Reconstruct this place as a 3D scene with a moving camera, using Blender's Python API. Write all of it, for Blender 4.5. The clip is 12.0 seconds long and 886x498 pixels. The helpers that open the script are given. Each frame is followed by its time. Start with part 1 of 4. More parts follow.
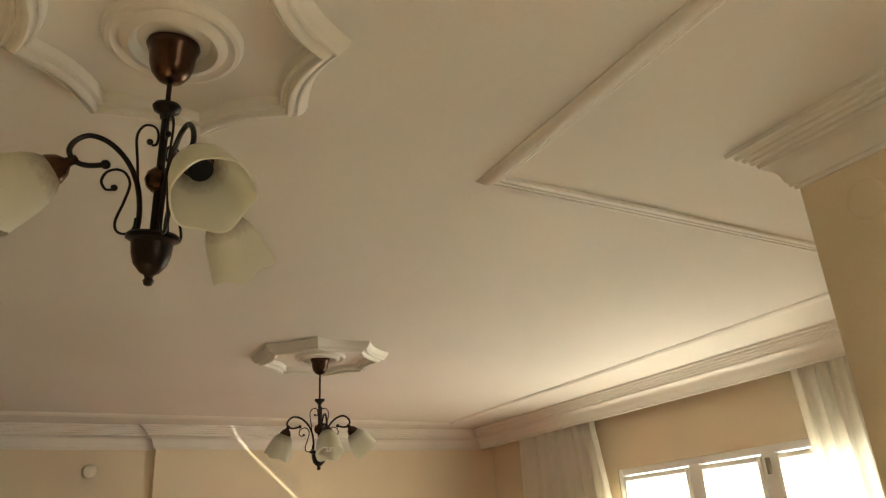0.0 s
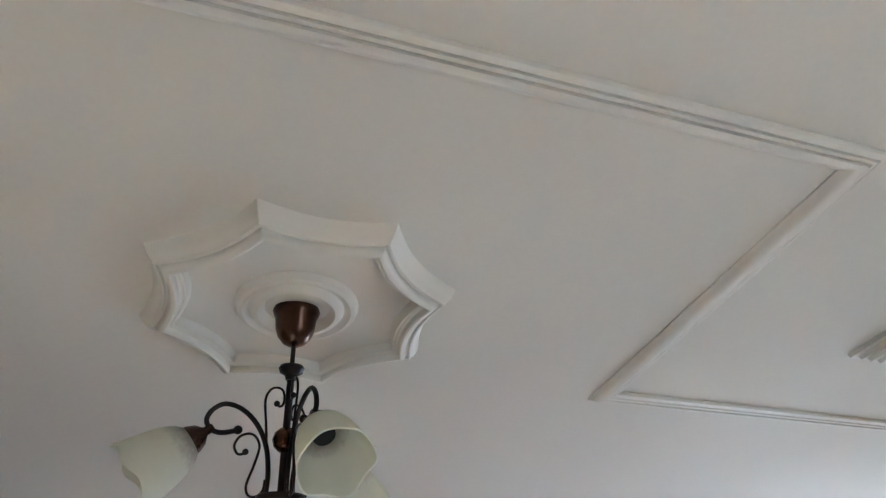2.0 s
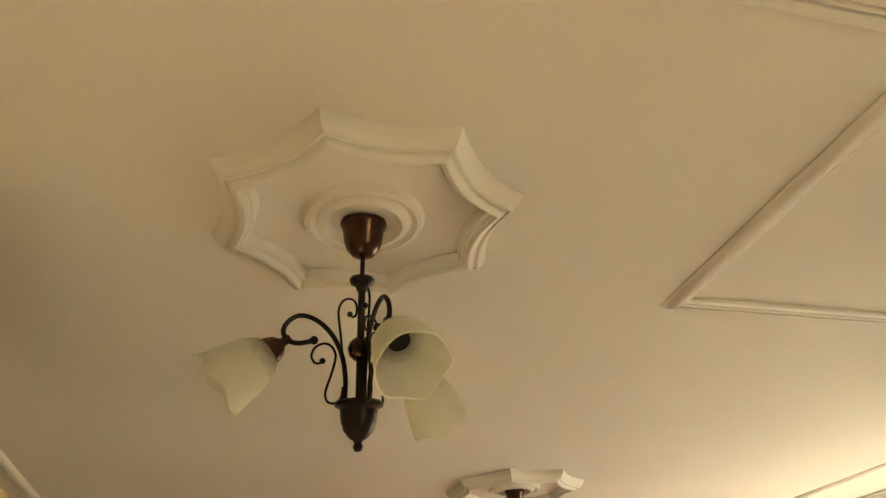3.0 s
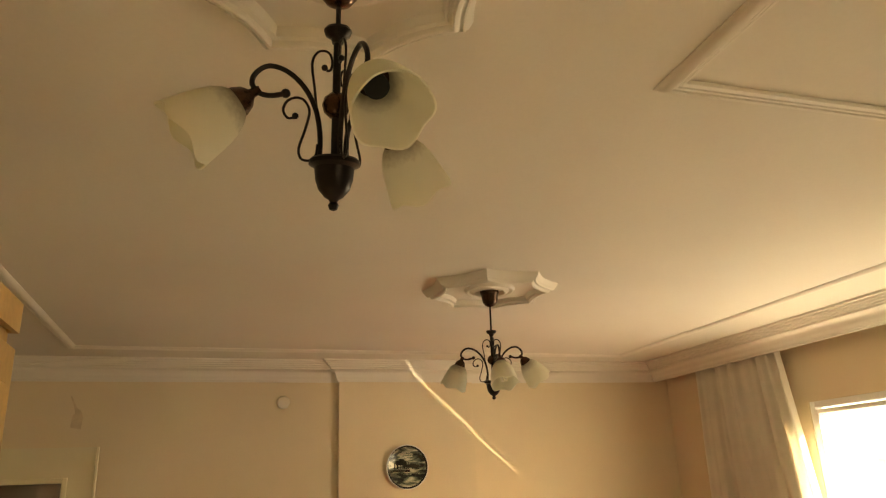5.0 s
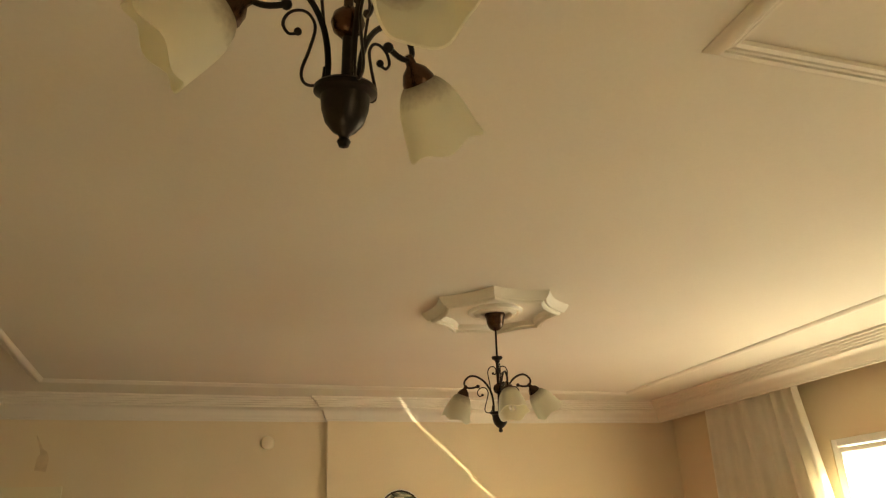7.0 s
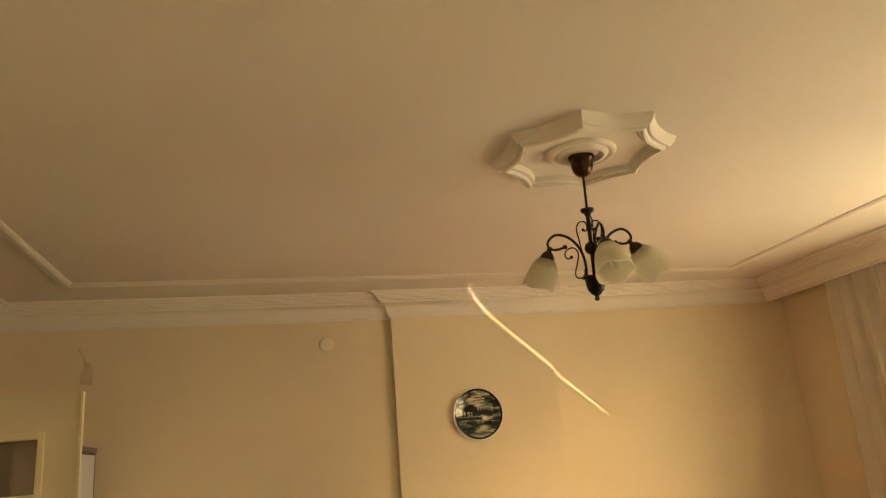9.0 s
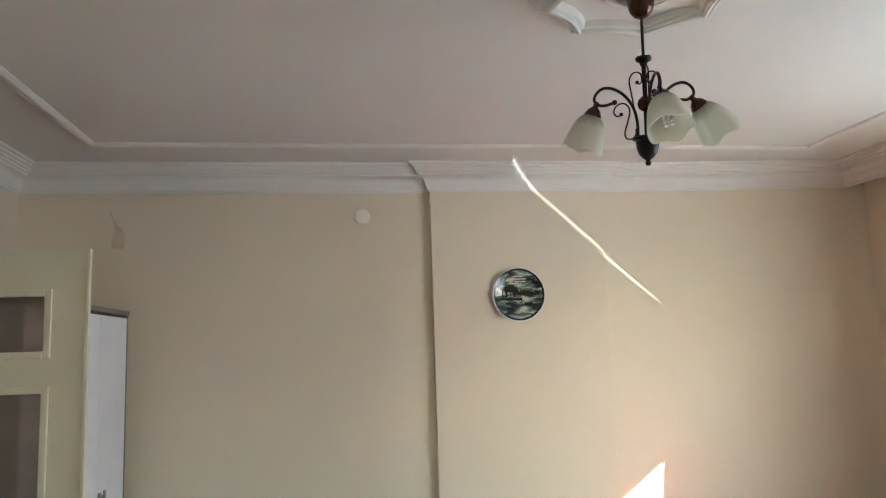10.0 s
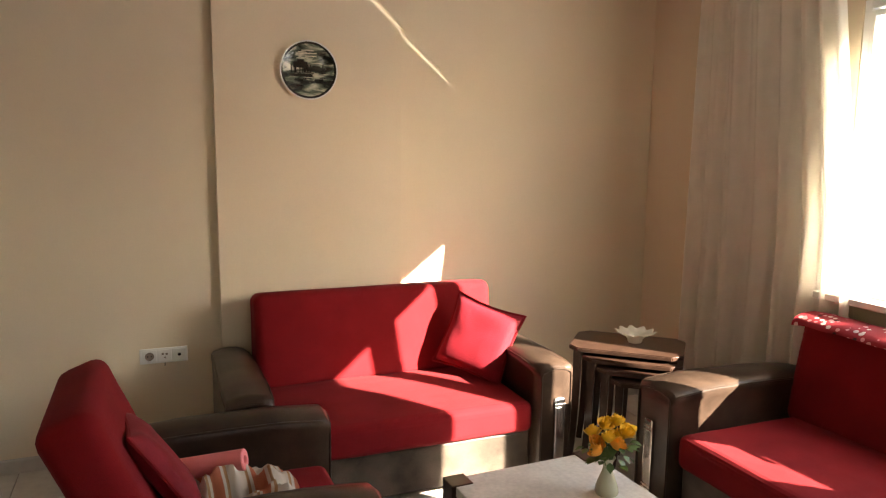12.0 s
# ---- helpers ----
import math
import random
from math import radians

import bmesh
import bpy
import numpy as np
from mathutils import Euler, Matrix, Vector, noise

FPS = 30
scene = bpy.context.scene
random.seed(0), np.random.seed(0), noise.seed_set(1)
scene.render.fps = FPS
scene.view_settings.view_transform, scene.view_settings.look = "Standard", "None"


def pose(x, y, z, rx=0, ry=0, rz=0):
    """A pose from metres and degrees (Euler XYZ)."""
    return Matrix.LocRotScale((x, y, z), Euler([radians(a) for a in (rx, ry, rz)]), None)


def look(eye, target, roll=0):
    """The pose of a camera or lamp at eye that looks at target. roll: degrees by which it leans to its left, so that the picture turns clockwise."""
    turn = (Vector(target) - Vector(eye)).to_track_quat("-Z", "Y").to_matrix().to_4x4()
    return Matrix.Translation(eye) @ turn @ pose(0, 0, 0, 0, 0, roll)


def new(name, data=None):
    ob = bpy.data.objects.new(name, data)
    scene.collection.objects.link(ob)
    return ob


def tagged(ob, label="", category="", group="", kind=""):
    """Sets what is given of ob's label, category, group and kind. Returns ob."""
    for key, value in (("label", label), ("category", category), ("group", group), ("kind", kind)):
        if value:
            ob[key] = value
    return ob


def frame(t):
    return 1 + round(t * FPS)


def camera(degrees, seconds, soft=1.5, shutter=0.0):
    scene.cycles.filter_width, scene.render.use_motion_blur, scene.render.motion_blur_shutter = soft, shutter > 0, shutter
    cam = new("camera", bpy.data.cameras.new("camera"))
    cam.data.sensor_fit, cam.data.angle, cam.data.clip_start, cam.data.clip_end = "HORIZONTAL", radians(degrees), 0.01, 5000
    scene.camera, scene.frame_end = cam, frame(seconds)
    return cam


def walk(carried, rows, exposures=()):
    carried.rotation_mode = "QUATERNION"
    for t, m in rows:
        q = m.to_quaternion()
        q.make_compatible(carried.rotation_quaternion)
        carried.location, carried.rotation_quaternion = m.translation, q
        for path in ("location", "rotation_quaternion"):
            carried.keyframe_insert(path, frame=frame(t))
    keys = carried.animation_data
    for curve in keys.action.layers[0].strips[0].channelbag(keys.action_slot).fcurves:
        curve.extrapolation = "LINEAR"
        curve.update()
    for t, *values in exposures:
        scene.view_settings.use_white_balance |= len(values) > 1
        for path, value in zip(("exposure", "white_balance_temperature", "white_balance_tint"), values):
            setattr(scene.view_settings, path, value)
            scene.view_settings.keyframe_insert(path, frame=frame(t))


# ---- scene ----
cam = camera(62.8, 12.0, 1.2)
PATH = [
    (0, (0.121, 0.495, 1.803), (1.07, 2.085, 2.558), -3.8),
    (0.5, (0.113, 0.478, 1.82), (1.023, 2.03, 2.694), -3.6),
    (1, (0.095, 0.441, 1.843), (0.907, 1.952, 2.872), -4.2),
    (1.5, (0.087, 0.409, 1.868), (0.773, 1.874, 3.044), -4.4),
    (2, (0.088, 0.412, 1.872), (0.696, 1.89, 3.075), -4.4),
    (2.5, (0.082, 0.427, 1.871), (0.618, 1.949, 3.052), -4.3),
    (3, (0.08, 0.455, 1.854), (0.566, 2.087, 2.903), -3.5),
    (3.5, (0.087, 0.491, 1.841), (0.616, 2.208, 2.72), -3.9),
    (3.7, (0.08, 0.497, 1.836), (0.63, 2.219, 2.69), -4.1),
    (5.5, (0.111, 0.608, 1.759), (0.688, 2.433, 2.337), -1.7),
    (6, (0.102, 0.662, 1.742), (0.682, 2.445, 2.439), -1.8),
    (6.5, (0.088, 0.745, 1.745), (0.692, 2.482, 2.531), -2.8),
    (8.5, (0.286, 1.263, 1.687), (0.801, 3.117, 2.231), -3.0),
    (9, (0.268, 1.46, 1.69), (0.714, 3.329, 2.243), -4.7),
    (9.5, (0.314, 1.608, 1.687), (0.676, 3.532, 2.094), -3.5),
    (10, (0.418, 1.708, 1.661), (0.696, 3.671, 1.923), -1.9),
    (10.5, (0.49, 1.761, 1.625), (0.836, 3.731, 1.619), -1.7),
    (11, (0.521, 1.794, 1.623), (0.981, 3.736, 1.498), -0.5),
    (11.5, (0.569, 1.777, 1.578), (1.192, 3.671, 1.418), 0.4),
    (12, (0.589, 1.78, 1.558), (1.331, 3.615, 1.271), 0.6),
]
# seconds, stops, kelvin, tint of the camera's own exposure and white balance
LOOKS = [
    (0, 3.75, 7800, 2), (0.5, 3.83, 7900, -1), (1, 4.05, 10500, -11), (1.5, 4.09, 5300, 2), (2, 4.05, 4900, 4), (2.5, 4.02, 4900, 5),
    (3, 4.07, 9000, 2), (3.5, 4.1, 12000, -8), (5.5, 3.68, 12300, 10), (6, 3.72, 12400, 9), (6.5, 3.88, 11200, -2), (8.5, 3.65, 13000, 17),
    (9, 3.82, 13500, 6), (9.5, 4.07, 12000, -8), (10, 4.1, 5300, 0), (10.5, 4.06, 4800, 5), (11, 4.16, 5050, 5), (11.5, 3.78, 9000, 0),
    (12, 3.72, 7000, 12),
]
walk(cam, [(t, look(eye, target, roll)) for t, eye, target, roll in PATH], LOOKS)

# ---- world, sun, window light ----
BACK_Y = -0.75
SUN_DIR = Vector((-1.0, 1.24, -0.82)).normalized()
world = bpy.data.worlds.new("world")
scene.world = world
world.use_nodes = True
wn = world.node_tree.nodes
sky = wn.new("ShaderNodeTexSky")
sky.sky_type = "NISHITA"
sky.sun_disc = False
sky.sun_elevation = math.asin(-SUN_DIR.z)
sky.sun_rotation = math.atan2(-SUN_DIR.x, -SUN_DIR.y)
world.node_tree.links.new(sky.outputs[0], wn["Background"].inputs[0])
wn["Background"].inputs[1].default_value = 0.09


def lamp(name, kind, energy, colour, m):
    d = bpy.data.lights.new(name, kind)
    d.energy, d.color = energy, colour
    ob = new(name, d)
    ob.matrix_world = m
    return d


sun = lamp("sun", "SUN", 5.0, (1.0, 0.93, 0.82), look((20, -17, 16), Vector((20, -17, 16)) + SUN_DIR))
sun.angle = radians(0.53)
# sky light entering by the window opening
PANES = ((3.502, 3.993), (3.022, 3.388), (2.437, 2.898))
for y0, y1 in PANES:
    day = lamp("window_daylight", "AREA", 1.4 * (y1 - y0), (1.0, 0.97, 0.92), look((3.394, (y0 + y1) / 2, 1.55), (0.0, (y0 + y1) / 2, 1.50)))
    day.shape, day.size, day.size_y = "RECTANGLE", y1 - y0, 1.06
# lamp for sky light through an unseen narrow window assumed behind the walker
# opening placed and sized to balance the room's light
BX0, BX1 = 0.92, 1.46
day2 = lamp("assumed_back_window_daylight", "AREA", 0.03, (1.0, 0.97, 0.93), look(((BX0 + BX1) / 2, BACK_Y - 0.18, 1.55), (0.6, 3.0, 1.5)))
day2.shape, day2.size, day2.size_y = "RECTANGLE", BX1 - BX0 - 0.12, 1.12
# added spot lamp, standing in for sunlight reflected up off the polished window sill
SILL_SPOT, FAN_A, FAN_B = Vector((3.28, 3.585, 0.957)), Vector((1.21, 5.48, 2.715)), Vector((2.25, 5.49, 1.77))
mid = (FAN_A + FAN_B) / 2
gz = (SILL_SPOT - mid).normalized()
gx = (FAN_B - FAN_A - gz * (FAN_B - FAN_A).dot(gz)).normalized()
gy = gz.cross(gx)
# cone flattened to a thin fan thrown up to the far wall
glint_lamp = lamp("sill_glint_stand_in", "SPOT", 28.0, (1.0, 0.93, 0.8),
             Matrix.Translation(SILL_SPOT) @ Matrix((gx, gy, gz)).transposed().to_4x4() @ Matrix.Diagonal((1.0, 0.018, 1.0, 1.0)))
glint_lamp.spot_size, glint_lamp.spot_blend, glint_lamp.shadow_soft_size = (FAN_A - SILL_SPOT).angle(FAN_B - SILL_SPOT), 0.05, 0.003


# ---- materials ----
def material(name, colour, rough=0.6, metal=0.0, vary=0.08, scale=6.0, bump=0.0, bump_scale=60.0, fine=0.0, sheen=0.0,
             transmission=0.0, subsurface=0.0, coat=0.0, spec=0.5):
    m = bpy.data.materials.new(name)
    m.use_nodes = True
    nt = m.node_tree
    n, l = nt.nodes, nt.links
    b = n["Principled BSDF"]
    co = n.new("ShaderNodeTexCoord")
    big = n.new("ShaderNodeTexNoise")
    big.inputs["Scale"].default_value = scale
    big.inputs["Detail"].default_value = 5
    l.new(co.outputs["Object"], big.inputs["Vector"])
    ramp = n.new("ShaderNodeMapRange")
    ramp.inputs["From Min"].default_value, ramp.inputs["From Max"].default_value = 0.3, 0.7
    ramp.inputs["To Min"].default_value, ramp.inputs["To Max"].default_value = 1 - vary, 1 + vary
    l.new(big.outputs[0], ramp.inputs[0])
    small = n.new("ShaderNodeTexNoise")
    small.inputs["Scale"].default_value = bump_scale
    small.inputs["Detail"].default_value = 4
    l.new(co.outputs["Object"], small.inputs["Vector"])
    r2 = n.new("ShaderNodeMapRange")
    r2.inputs["From Min"].default_value, r2.inputs["From Max"].default_value = 0.25, 0.75
    r2.inputs["To Min"].default_value, r2.inputs["To Max"].default_value = 1 - fine, 1 + fine
    l.new(small.outputs[0], r2.inputs[0])
    mul = n.new("ShaderNodeMath")
    mul.operation = "MULTIPLY"
    l.new(ramp.outputs[0], mul.inputs[0])
    l.new(r2.outputs[0], mul.inputs[1])
    mix = n.new("ShaderNodeVectorMath")
    mix.operation = "SCALE"
    mix.inputs[0].default_value = colour
    l.new(mul.outputs[0], mix.inputs["Scale"])
    l.new(mix.outputs[0], b.inputs["Base Color"])
    b.inputs["Roughness"].default_value = rough
    b.inputs["Metallic"].default_value = metal
    b.inputs["Specular IOR Level"].default_value = spec
    b.inputs["Sheen Weight"].default_value = sheen
    b.inputs["Transmission Weight"].default_value = transmission
    b.inputs["Coat Weight"].default_value = coat
    if subsurface:
        b.inputs["Subsurface Weight"].default_value = subsurface
        b.inputs["Subsurface Radius"].default_value = (0.02, 0.02, 0.02)
    if bump:
        bp = n.new("ShaderNodeBump")
        bp.inputs["Strength"].default_value = bump
        bp.inputs["Distance"].default_value = 0.01
        l.new(small.outputs[0], bp.inputs["Height"])
        l.new(bp.outputs[0], b.inputs["Normal"])
    return m


def translucent(name, colour, share, vary=0.05, scale=8.0):
    """Thin cloth or milky glass that lets part of the light through."""
    m = material(name, colour, 0.7, vary=vary, scale=scale, fine=0.03, bump_scale=200)
    nt = m.node_tree
    out, b = nt.nodes["Material Output"], nt.nodes["Principled BSDF"]
    tr = nt.nodes.new("ShaderNodeBsdfTranslucent")
    tr.inputs[0].default_value = (*colour, 1)
    mix = nt.nodes.new("ShaderNodeMixShader")
    mix.inputs[0].default_value = share
    nt.links.new(b.outputs[0], mix.inputs[1])
    nt.links.new(tr.outputs[0], mix.inputs[2])
    nt.links.new(mix.outputs[0], out.inputs[0])
    return m


WALL = material("wall_paint", (0.74, 0.63, 0.465), 0.75, vary=0.03, scale=1.3, bump=0.06, bump_scale=140, fine=0.02)
CEIL = material("ceiling_paint", (0.71, 0.675, 0.61), 0.8, vary=0.035, scale=1.1, bump=0.05, bump_scale=90, fine=0.015)
PLASTER = material("plaster_moulding", (0.75, 0.715, 0.65), 0.6, vary=0.03, scale=2.0)
TILE = material("floor_tile", (0.60, 0.57, 0.52), 0.22, vary=0.08, scale=3, fine=0.06, bump_scale=25)
GROUT = material("grout", (0.35, 0.33, 0.3), 0.9, vary=0.1)
IRON = material("bronzed_iron", (0.022, 0.017, 0.015), 0.36, metal=0.7, vary=0.3, scale=30, bump=0.05)
COPPER = material("antique_copper", (0.075, 0.040, 0.026), 0.26, metal=0.85, vary=0.35, scale=25, bump=0.05)
GLASSW = translucent("alabaster_glass", (0.84, 0.83, 0.73), 0.45, vary=0.12, scale=18)


def smoky(m):
    """Smoked amber glass towards the shade's neck."""
    n, l = m.node_tree.nodes, m.node_tree.links
    co = n.new("ShaderNodeTexCoord")
    sep = n.new("ShaderNodeSeparateXYZ")
    l.new(co.outputs["Object"], sep.inputs[0])
    wob = n.new("ShaderNodeTexNoise")
    wob.inputs["Scale"].default_value = 14
    add = n.new("ShaderNodeMath")
    add.operation = "MULTIPLY_ADD"
    add.inputs[1].default_value = 0.02
    l.new(wob.outputs[0], add.inputs[0])
    l.new(sep.outputs[2], add.inputs[2])
    r = n.new("ShaderNodeValToRGB")
    r.color_ramp.elements[0].position, r.color_ramp.elements[0].color = 0.0, (0.84, 0.83, 0.73, 1)
    r.color_ramp.elements[1].position, r.color_ramp.elements[1].color = 1.0, (0.26, 0.21, 0.15, 1)
    rng_ = n.new("ShaderNodeMapRange")
    rng_.inputs["From Min"].default_value, rng_.inputs["From Max"].default_value = -0.050, -0.008
    l.new(add.outputs[0], rng_.inputs[0])
    l.new(rng_.outputs[0], r.inputs[0])
    l.new(r.outputs[0], n["Principled BSDF"].inputs["Base Color"])
    l.new(r.outputs[0], n["Translucent BSDF"].inputs[0])
    return m


SHADEGLASS = smoky(translucent("smoked_alabaster_glass", (0.84, 0.83, 0.73), 0.45))
BULB = material("bulb_glass", (0.85, 0.85, 0.82), 0.25, vary=0.02)
RED = material("red_velour", (0.185, 0.008, 0.011), 0.9, vary=0.12, scale=7, bump=0.14, bump_scale=380, fine=0.16, sheen=0.015, spec=0.15)
REDC = material("red_satin", (0.21, 0.006, 0.014), 0.7, vary=0.18, scale=14, bump=0.12, bump_scale=160, fine=0.1, sheen=0.05, spec=0.25)
LEATHER = material("brown_leather", (0.040, 0.025, 0.017), 0.32, vary=0.45, scale=9, bump=0.10, bump_scale=240, fine=0.2, spec=0.3)
BASEL = material("worn_leather", (0.075, 0.058, 0.044), 0.40, vary=0.5, scale=7, bump=0.10, bump_scale=220, fine=0.2, spec=0.25)
CHROME = material("chrome", (0.75, 0.74, 0.72), 0.15, metal=1.0, vary=0.05)
DARKWOOD = material("dark_walnut", (0.045, 0.023, 0.015), 0.28, vary=0.3, scale=12, fine=0.2, bump_scale=40, coat=0.3)
PALEWOOD = material("pale_laminate", (0.62, 0.60, 0.56), 0.4, vary=0.1, scale=9, fine=0.12, bump_scale=60)
CURTAIN = translucent("curtain_cloth", (0.97, 0.94, 0.86), 0.22)
PVC = material("white_pvc", (0.83, 0.82, 0.80), 0.35, vary=0.03)
CREAM = material("cream_door_paint", (0.72, 0.66, 0.50), 0.4, vary=0.05, scale=4, bump=0.03)
WHITE = material("white_lacquer", (0.80, 0.80, 0.81), 0.4, vary=0.03)
GREYTRIM = material("grey_brown_trim", (0.22, 0.18, 0.14), 0.5, vary=0.15)
STEEL = material("brushed_steel", (0.35, 0.34, 0.33), 0.35, metal=0.9, vary=0.1)
CERAMIC = material("white_ceramic", (0.80, 0.79, 0.76), 0.2, vary=0.04)
PLASTIC = material("cream_plastic", (0.76, 0.68, 0.53), 0.35, vary=0.03)
SOCKET = material("white_plastic", (0.80, 0.79, 0.74), 0.3, vary=0.03)
BLACK = material("black_plastic", (0.008, 0.008, 0.008), 0.7)
ROSE = material("yellow_petal", (0.85, 0.52, 0.03), 0.55, vary=0.2, scale=40)
ROSE2 = material("orange_petal", (0.85, 0.36, 0.03), 0.55, vary=0.2, scale=40)
LEAF = material("green_leaf", (0.07, 0.13, 0.03), 0.5, vary=0.3, scale=40)
PINK = material("pink_foam", (0.80, 0.23, 0.24), 0.7, vary=0.06)
MARBLE = material("marble_sill", (0.70, 0.68, 0.64), 0.15, vary=0.15, scale=6)
STAIN = material("patched_plaster", (0.66, 0.53, 0.37), 0.85, vary=0.15, scale=15)

glass = bpy.data.materials.new("window_glass")
glass.use_nodes = True
gn = glass.node_tree
gn.nodes.remove(gn.nodes["Principled BSDF"])
g1, g2, g3 = (gn.nodes.new(k) for k in ("ShaderNodeBsdfTransparent", "ShaderNodeBsdfGlossy", "ShaderNodeMixShader"))
g2.inputs["Roughness"].default_value = 0.02
g3.inputs[0].default_value = 0.06
gn.links.new(g1.outputs[0], g3.inputs[1])
gn.links.new(g2.outputs[0], g3.inputs[2])
gn.links.new(g3.outputs[0], gn.nodes["Material Output"].inputs[0])

frosted = material("frosted_glass", (0.36, 0.30, 0.25), 0.25, vary=0.25, scale=5, bump=0.6, bump_scale=28, transmission=0.7)


# ---- mesh helpers ----
def finish(name, bm, mat, smooth=False):
    bmesh.ops.recalc_face_normals(bm, faces=bm.faces)
    me = bpy.data.meshes.new(name)
    if smooth:
        for f in bm.faces:
            f.smooth = True
    bm.to_mesh(me)
    bm.free()
    me.materials.append(mat)
    if smooth:
        me.set_sharp_from_angle(angle=radians(42))
    return me


def part(name, bm, mat, parent=None, label="", smooth=False, m=None):
    ob = new(name, finish(name, bm, mat, smooth))
    if parent is not None:
        ob.parent = parent
    if m is not None:
        ob.matrix_local = m
    return tagged(ob, label)


def structure(name, bm, mat, label, category, smooth=False):
    return tagged(part(name, bm, mat, None, "", smooth), label, category, "", "structure")


def thing(name, m, label, category, group=""):
    ob = new(name)
    ob.matrix_world = m
    ob.empty_display_size = 0.1
    return tagged(ob, label, category, group)


def box(bm, x0, x1, y0, y1, z0, z1, bevel=0.0, seg=2):
    r = bmesh.ops.create_cube(bm, size=1.0)
    vs = r["verts"]
    for v in vs:
        v.co = Vector(((x0 + x1) / 2 + v.co.x * (x1 - x0), (y0 + y1) / 2 + v.co.y * (y1 - y0), (z0 + z1) / 2 + v.co.z * (z1 - z0)))
    if bevel:
        es = list({e for v in vs for e in v.link_edges})
        bmesh.ops.bevel(bm, geom=es, offset=bevel, segments=seg, profile=0.5, affect="EDGES")
    return bm


def boxes(*bs, bevel=0.0):
    bm = bmesh.new()
    for b in bs:
        box(bm, *b, bevel=bevel)
    return bm


def lathe(profile, seg=28, wave=None):
    """Turns (radius, height) pairs about z. wave(angle, i) scales the radius."""
    bm = bmesh.new()
    rings = []
    for i, (r, h) in enumerate(profile):
        ring = []
        for k in range(seg):
            a = 2 * math.pi * k / seg
            s, dz = wave(a, i) if wave else (1.0, 0.0)
            ring.append(bm.verts.new((r * s * math.cos(a), r * s * math.sin(a), h + dz)))
        rings.append(ring)
    for a, b in zip(rings, rings[1:]):
        for k in range(seg):
            bm.faces.new((a[k], a[(k + 1) % seg], b[(k + 1) % seg], b[k]))
    bmesh.ops.remove_doubles(bm, verts=bm.verts, dist=1e-6)
    return bm


def smooth_path(pts, n=6):
    """A Catmull-Rom line through the points."""
    P = [Vector(p) for p in pts]
    P = [2 * P[0] - P[1]] + P + [2 * P[-1] - P[-2]]
    out = []
    for i in range(1, len(P) - 2):
        a, b, c, d = P[i - 1:i + 3]
        for k in range(n):
            t = k / n
            out.append(0.5 * (2 * b + (c - a) * t + (2 * a - 5 * b + 4 * c - d) * t * t + (3 * b - a - 3 * c + d) * t ** 3))
    out.append(P[-2])
    return out


def tube(bm, pts, r, seg=8, taper=None):
    pts = [Vector(p) for p in pts]
    side = None
    rings = []
    for i, p in enumerate(pts):
        d = (pts[min(i + 1, len(pts) - 1)] - pts[max(i - 1, 0)]).normalized()
        if side is None:
            side = d.orthogonal().normalized()
        side = (side - d * side.dot(d)).normalized()
        up = d.cross(side)
        rr = r * (taper(i / (len(pts) - 1)) if taper else 1)
        rings.append([bm.verts.new(p + rr * (math.cos(2 * math.pi * k / seg) * side + math.sin(2 * math.pi * k / seg) * up)) for k in range(seg)])
    for a, b in zip(rings, rings[1:]):
        for k in range(seg):
            bm.faces.new((a[k], a[(k + 1) % seg], b[(k + 1) % seg], b[k]))
    bm.faces.new(rings[0][::-1])
    bm.faces.new(rings[-1])
    return bm


def sweep(profile, path, z, closed=False):
    """Carries a profile of (out, up) along a plan path, mitred; out lies to the path's left."""
    P = [Vector((x, y)) for x, y in path]
    n = len(P)
    bm = bmesh.new()
    rings = []
    for i, p in enumerate(P):
        d0 = (p - P[i - 1]).normalized() if closed or i > 0 else (P[1] - p).normalized()
        d1 = (P[(i + 1) % n] - p).normalized() if closed or i < n - 1 else d0
        n0, n1 = Vector((-d0.y, d0.x)), Vector((-d1.y, d1.x))
        m = (n0 + n1) / (1 + n0.dot(n1))
        rings.append([bm.verts.new((p.x + m.x * u, p.y + m.y * u, z + w)) for u, w in profile])
    k = len(profile)
    for i in range(n if closed else n - 1):
        a, b = rings[i], rings[(i + 1) % n]
        for j in range(k):
            bm.faces.new((a[j], a[(j + 1) % k], b[(j + 1) % k], b[j]))
    if not closed:
        bm.faces.new(rings[0][::-1])
        bm.faces.new(rings[-1])
    return bm


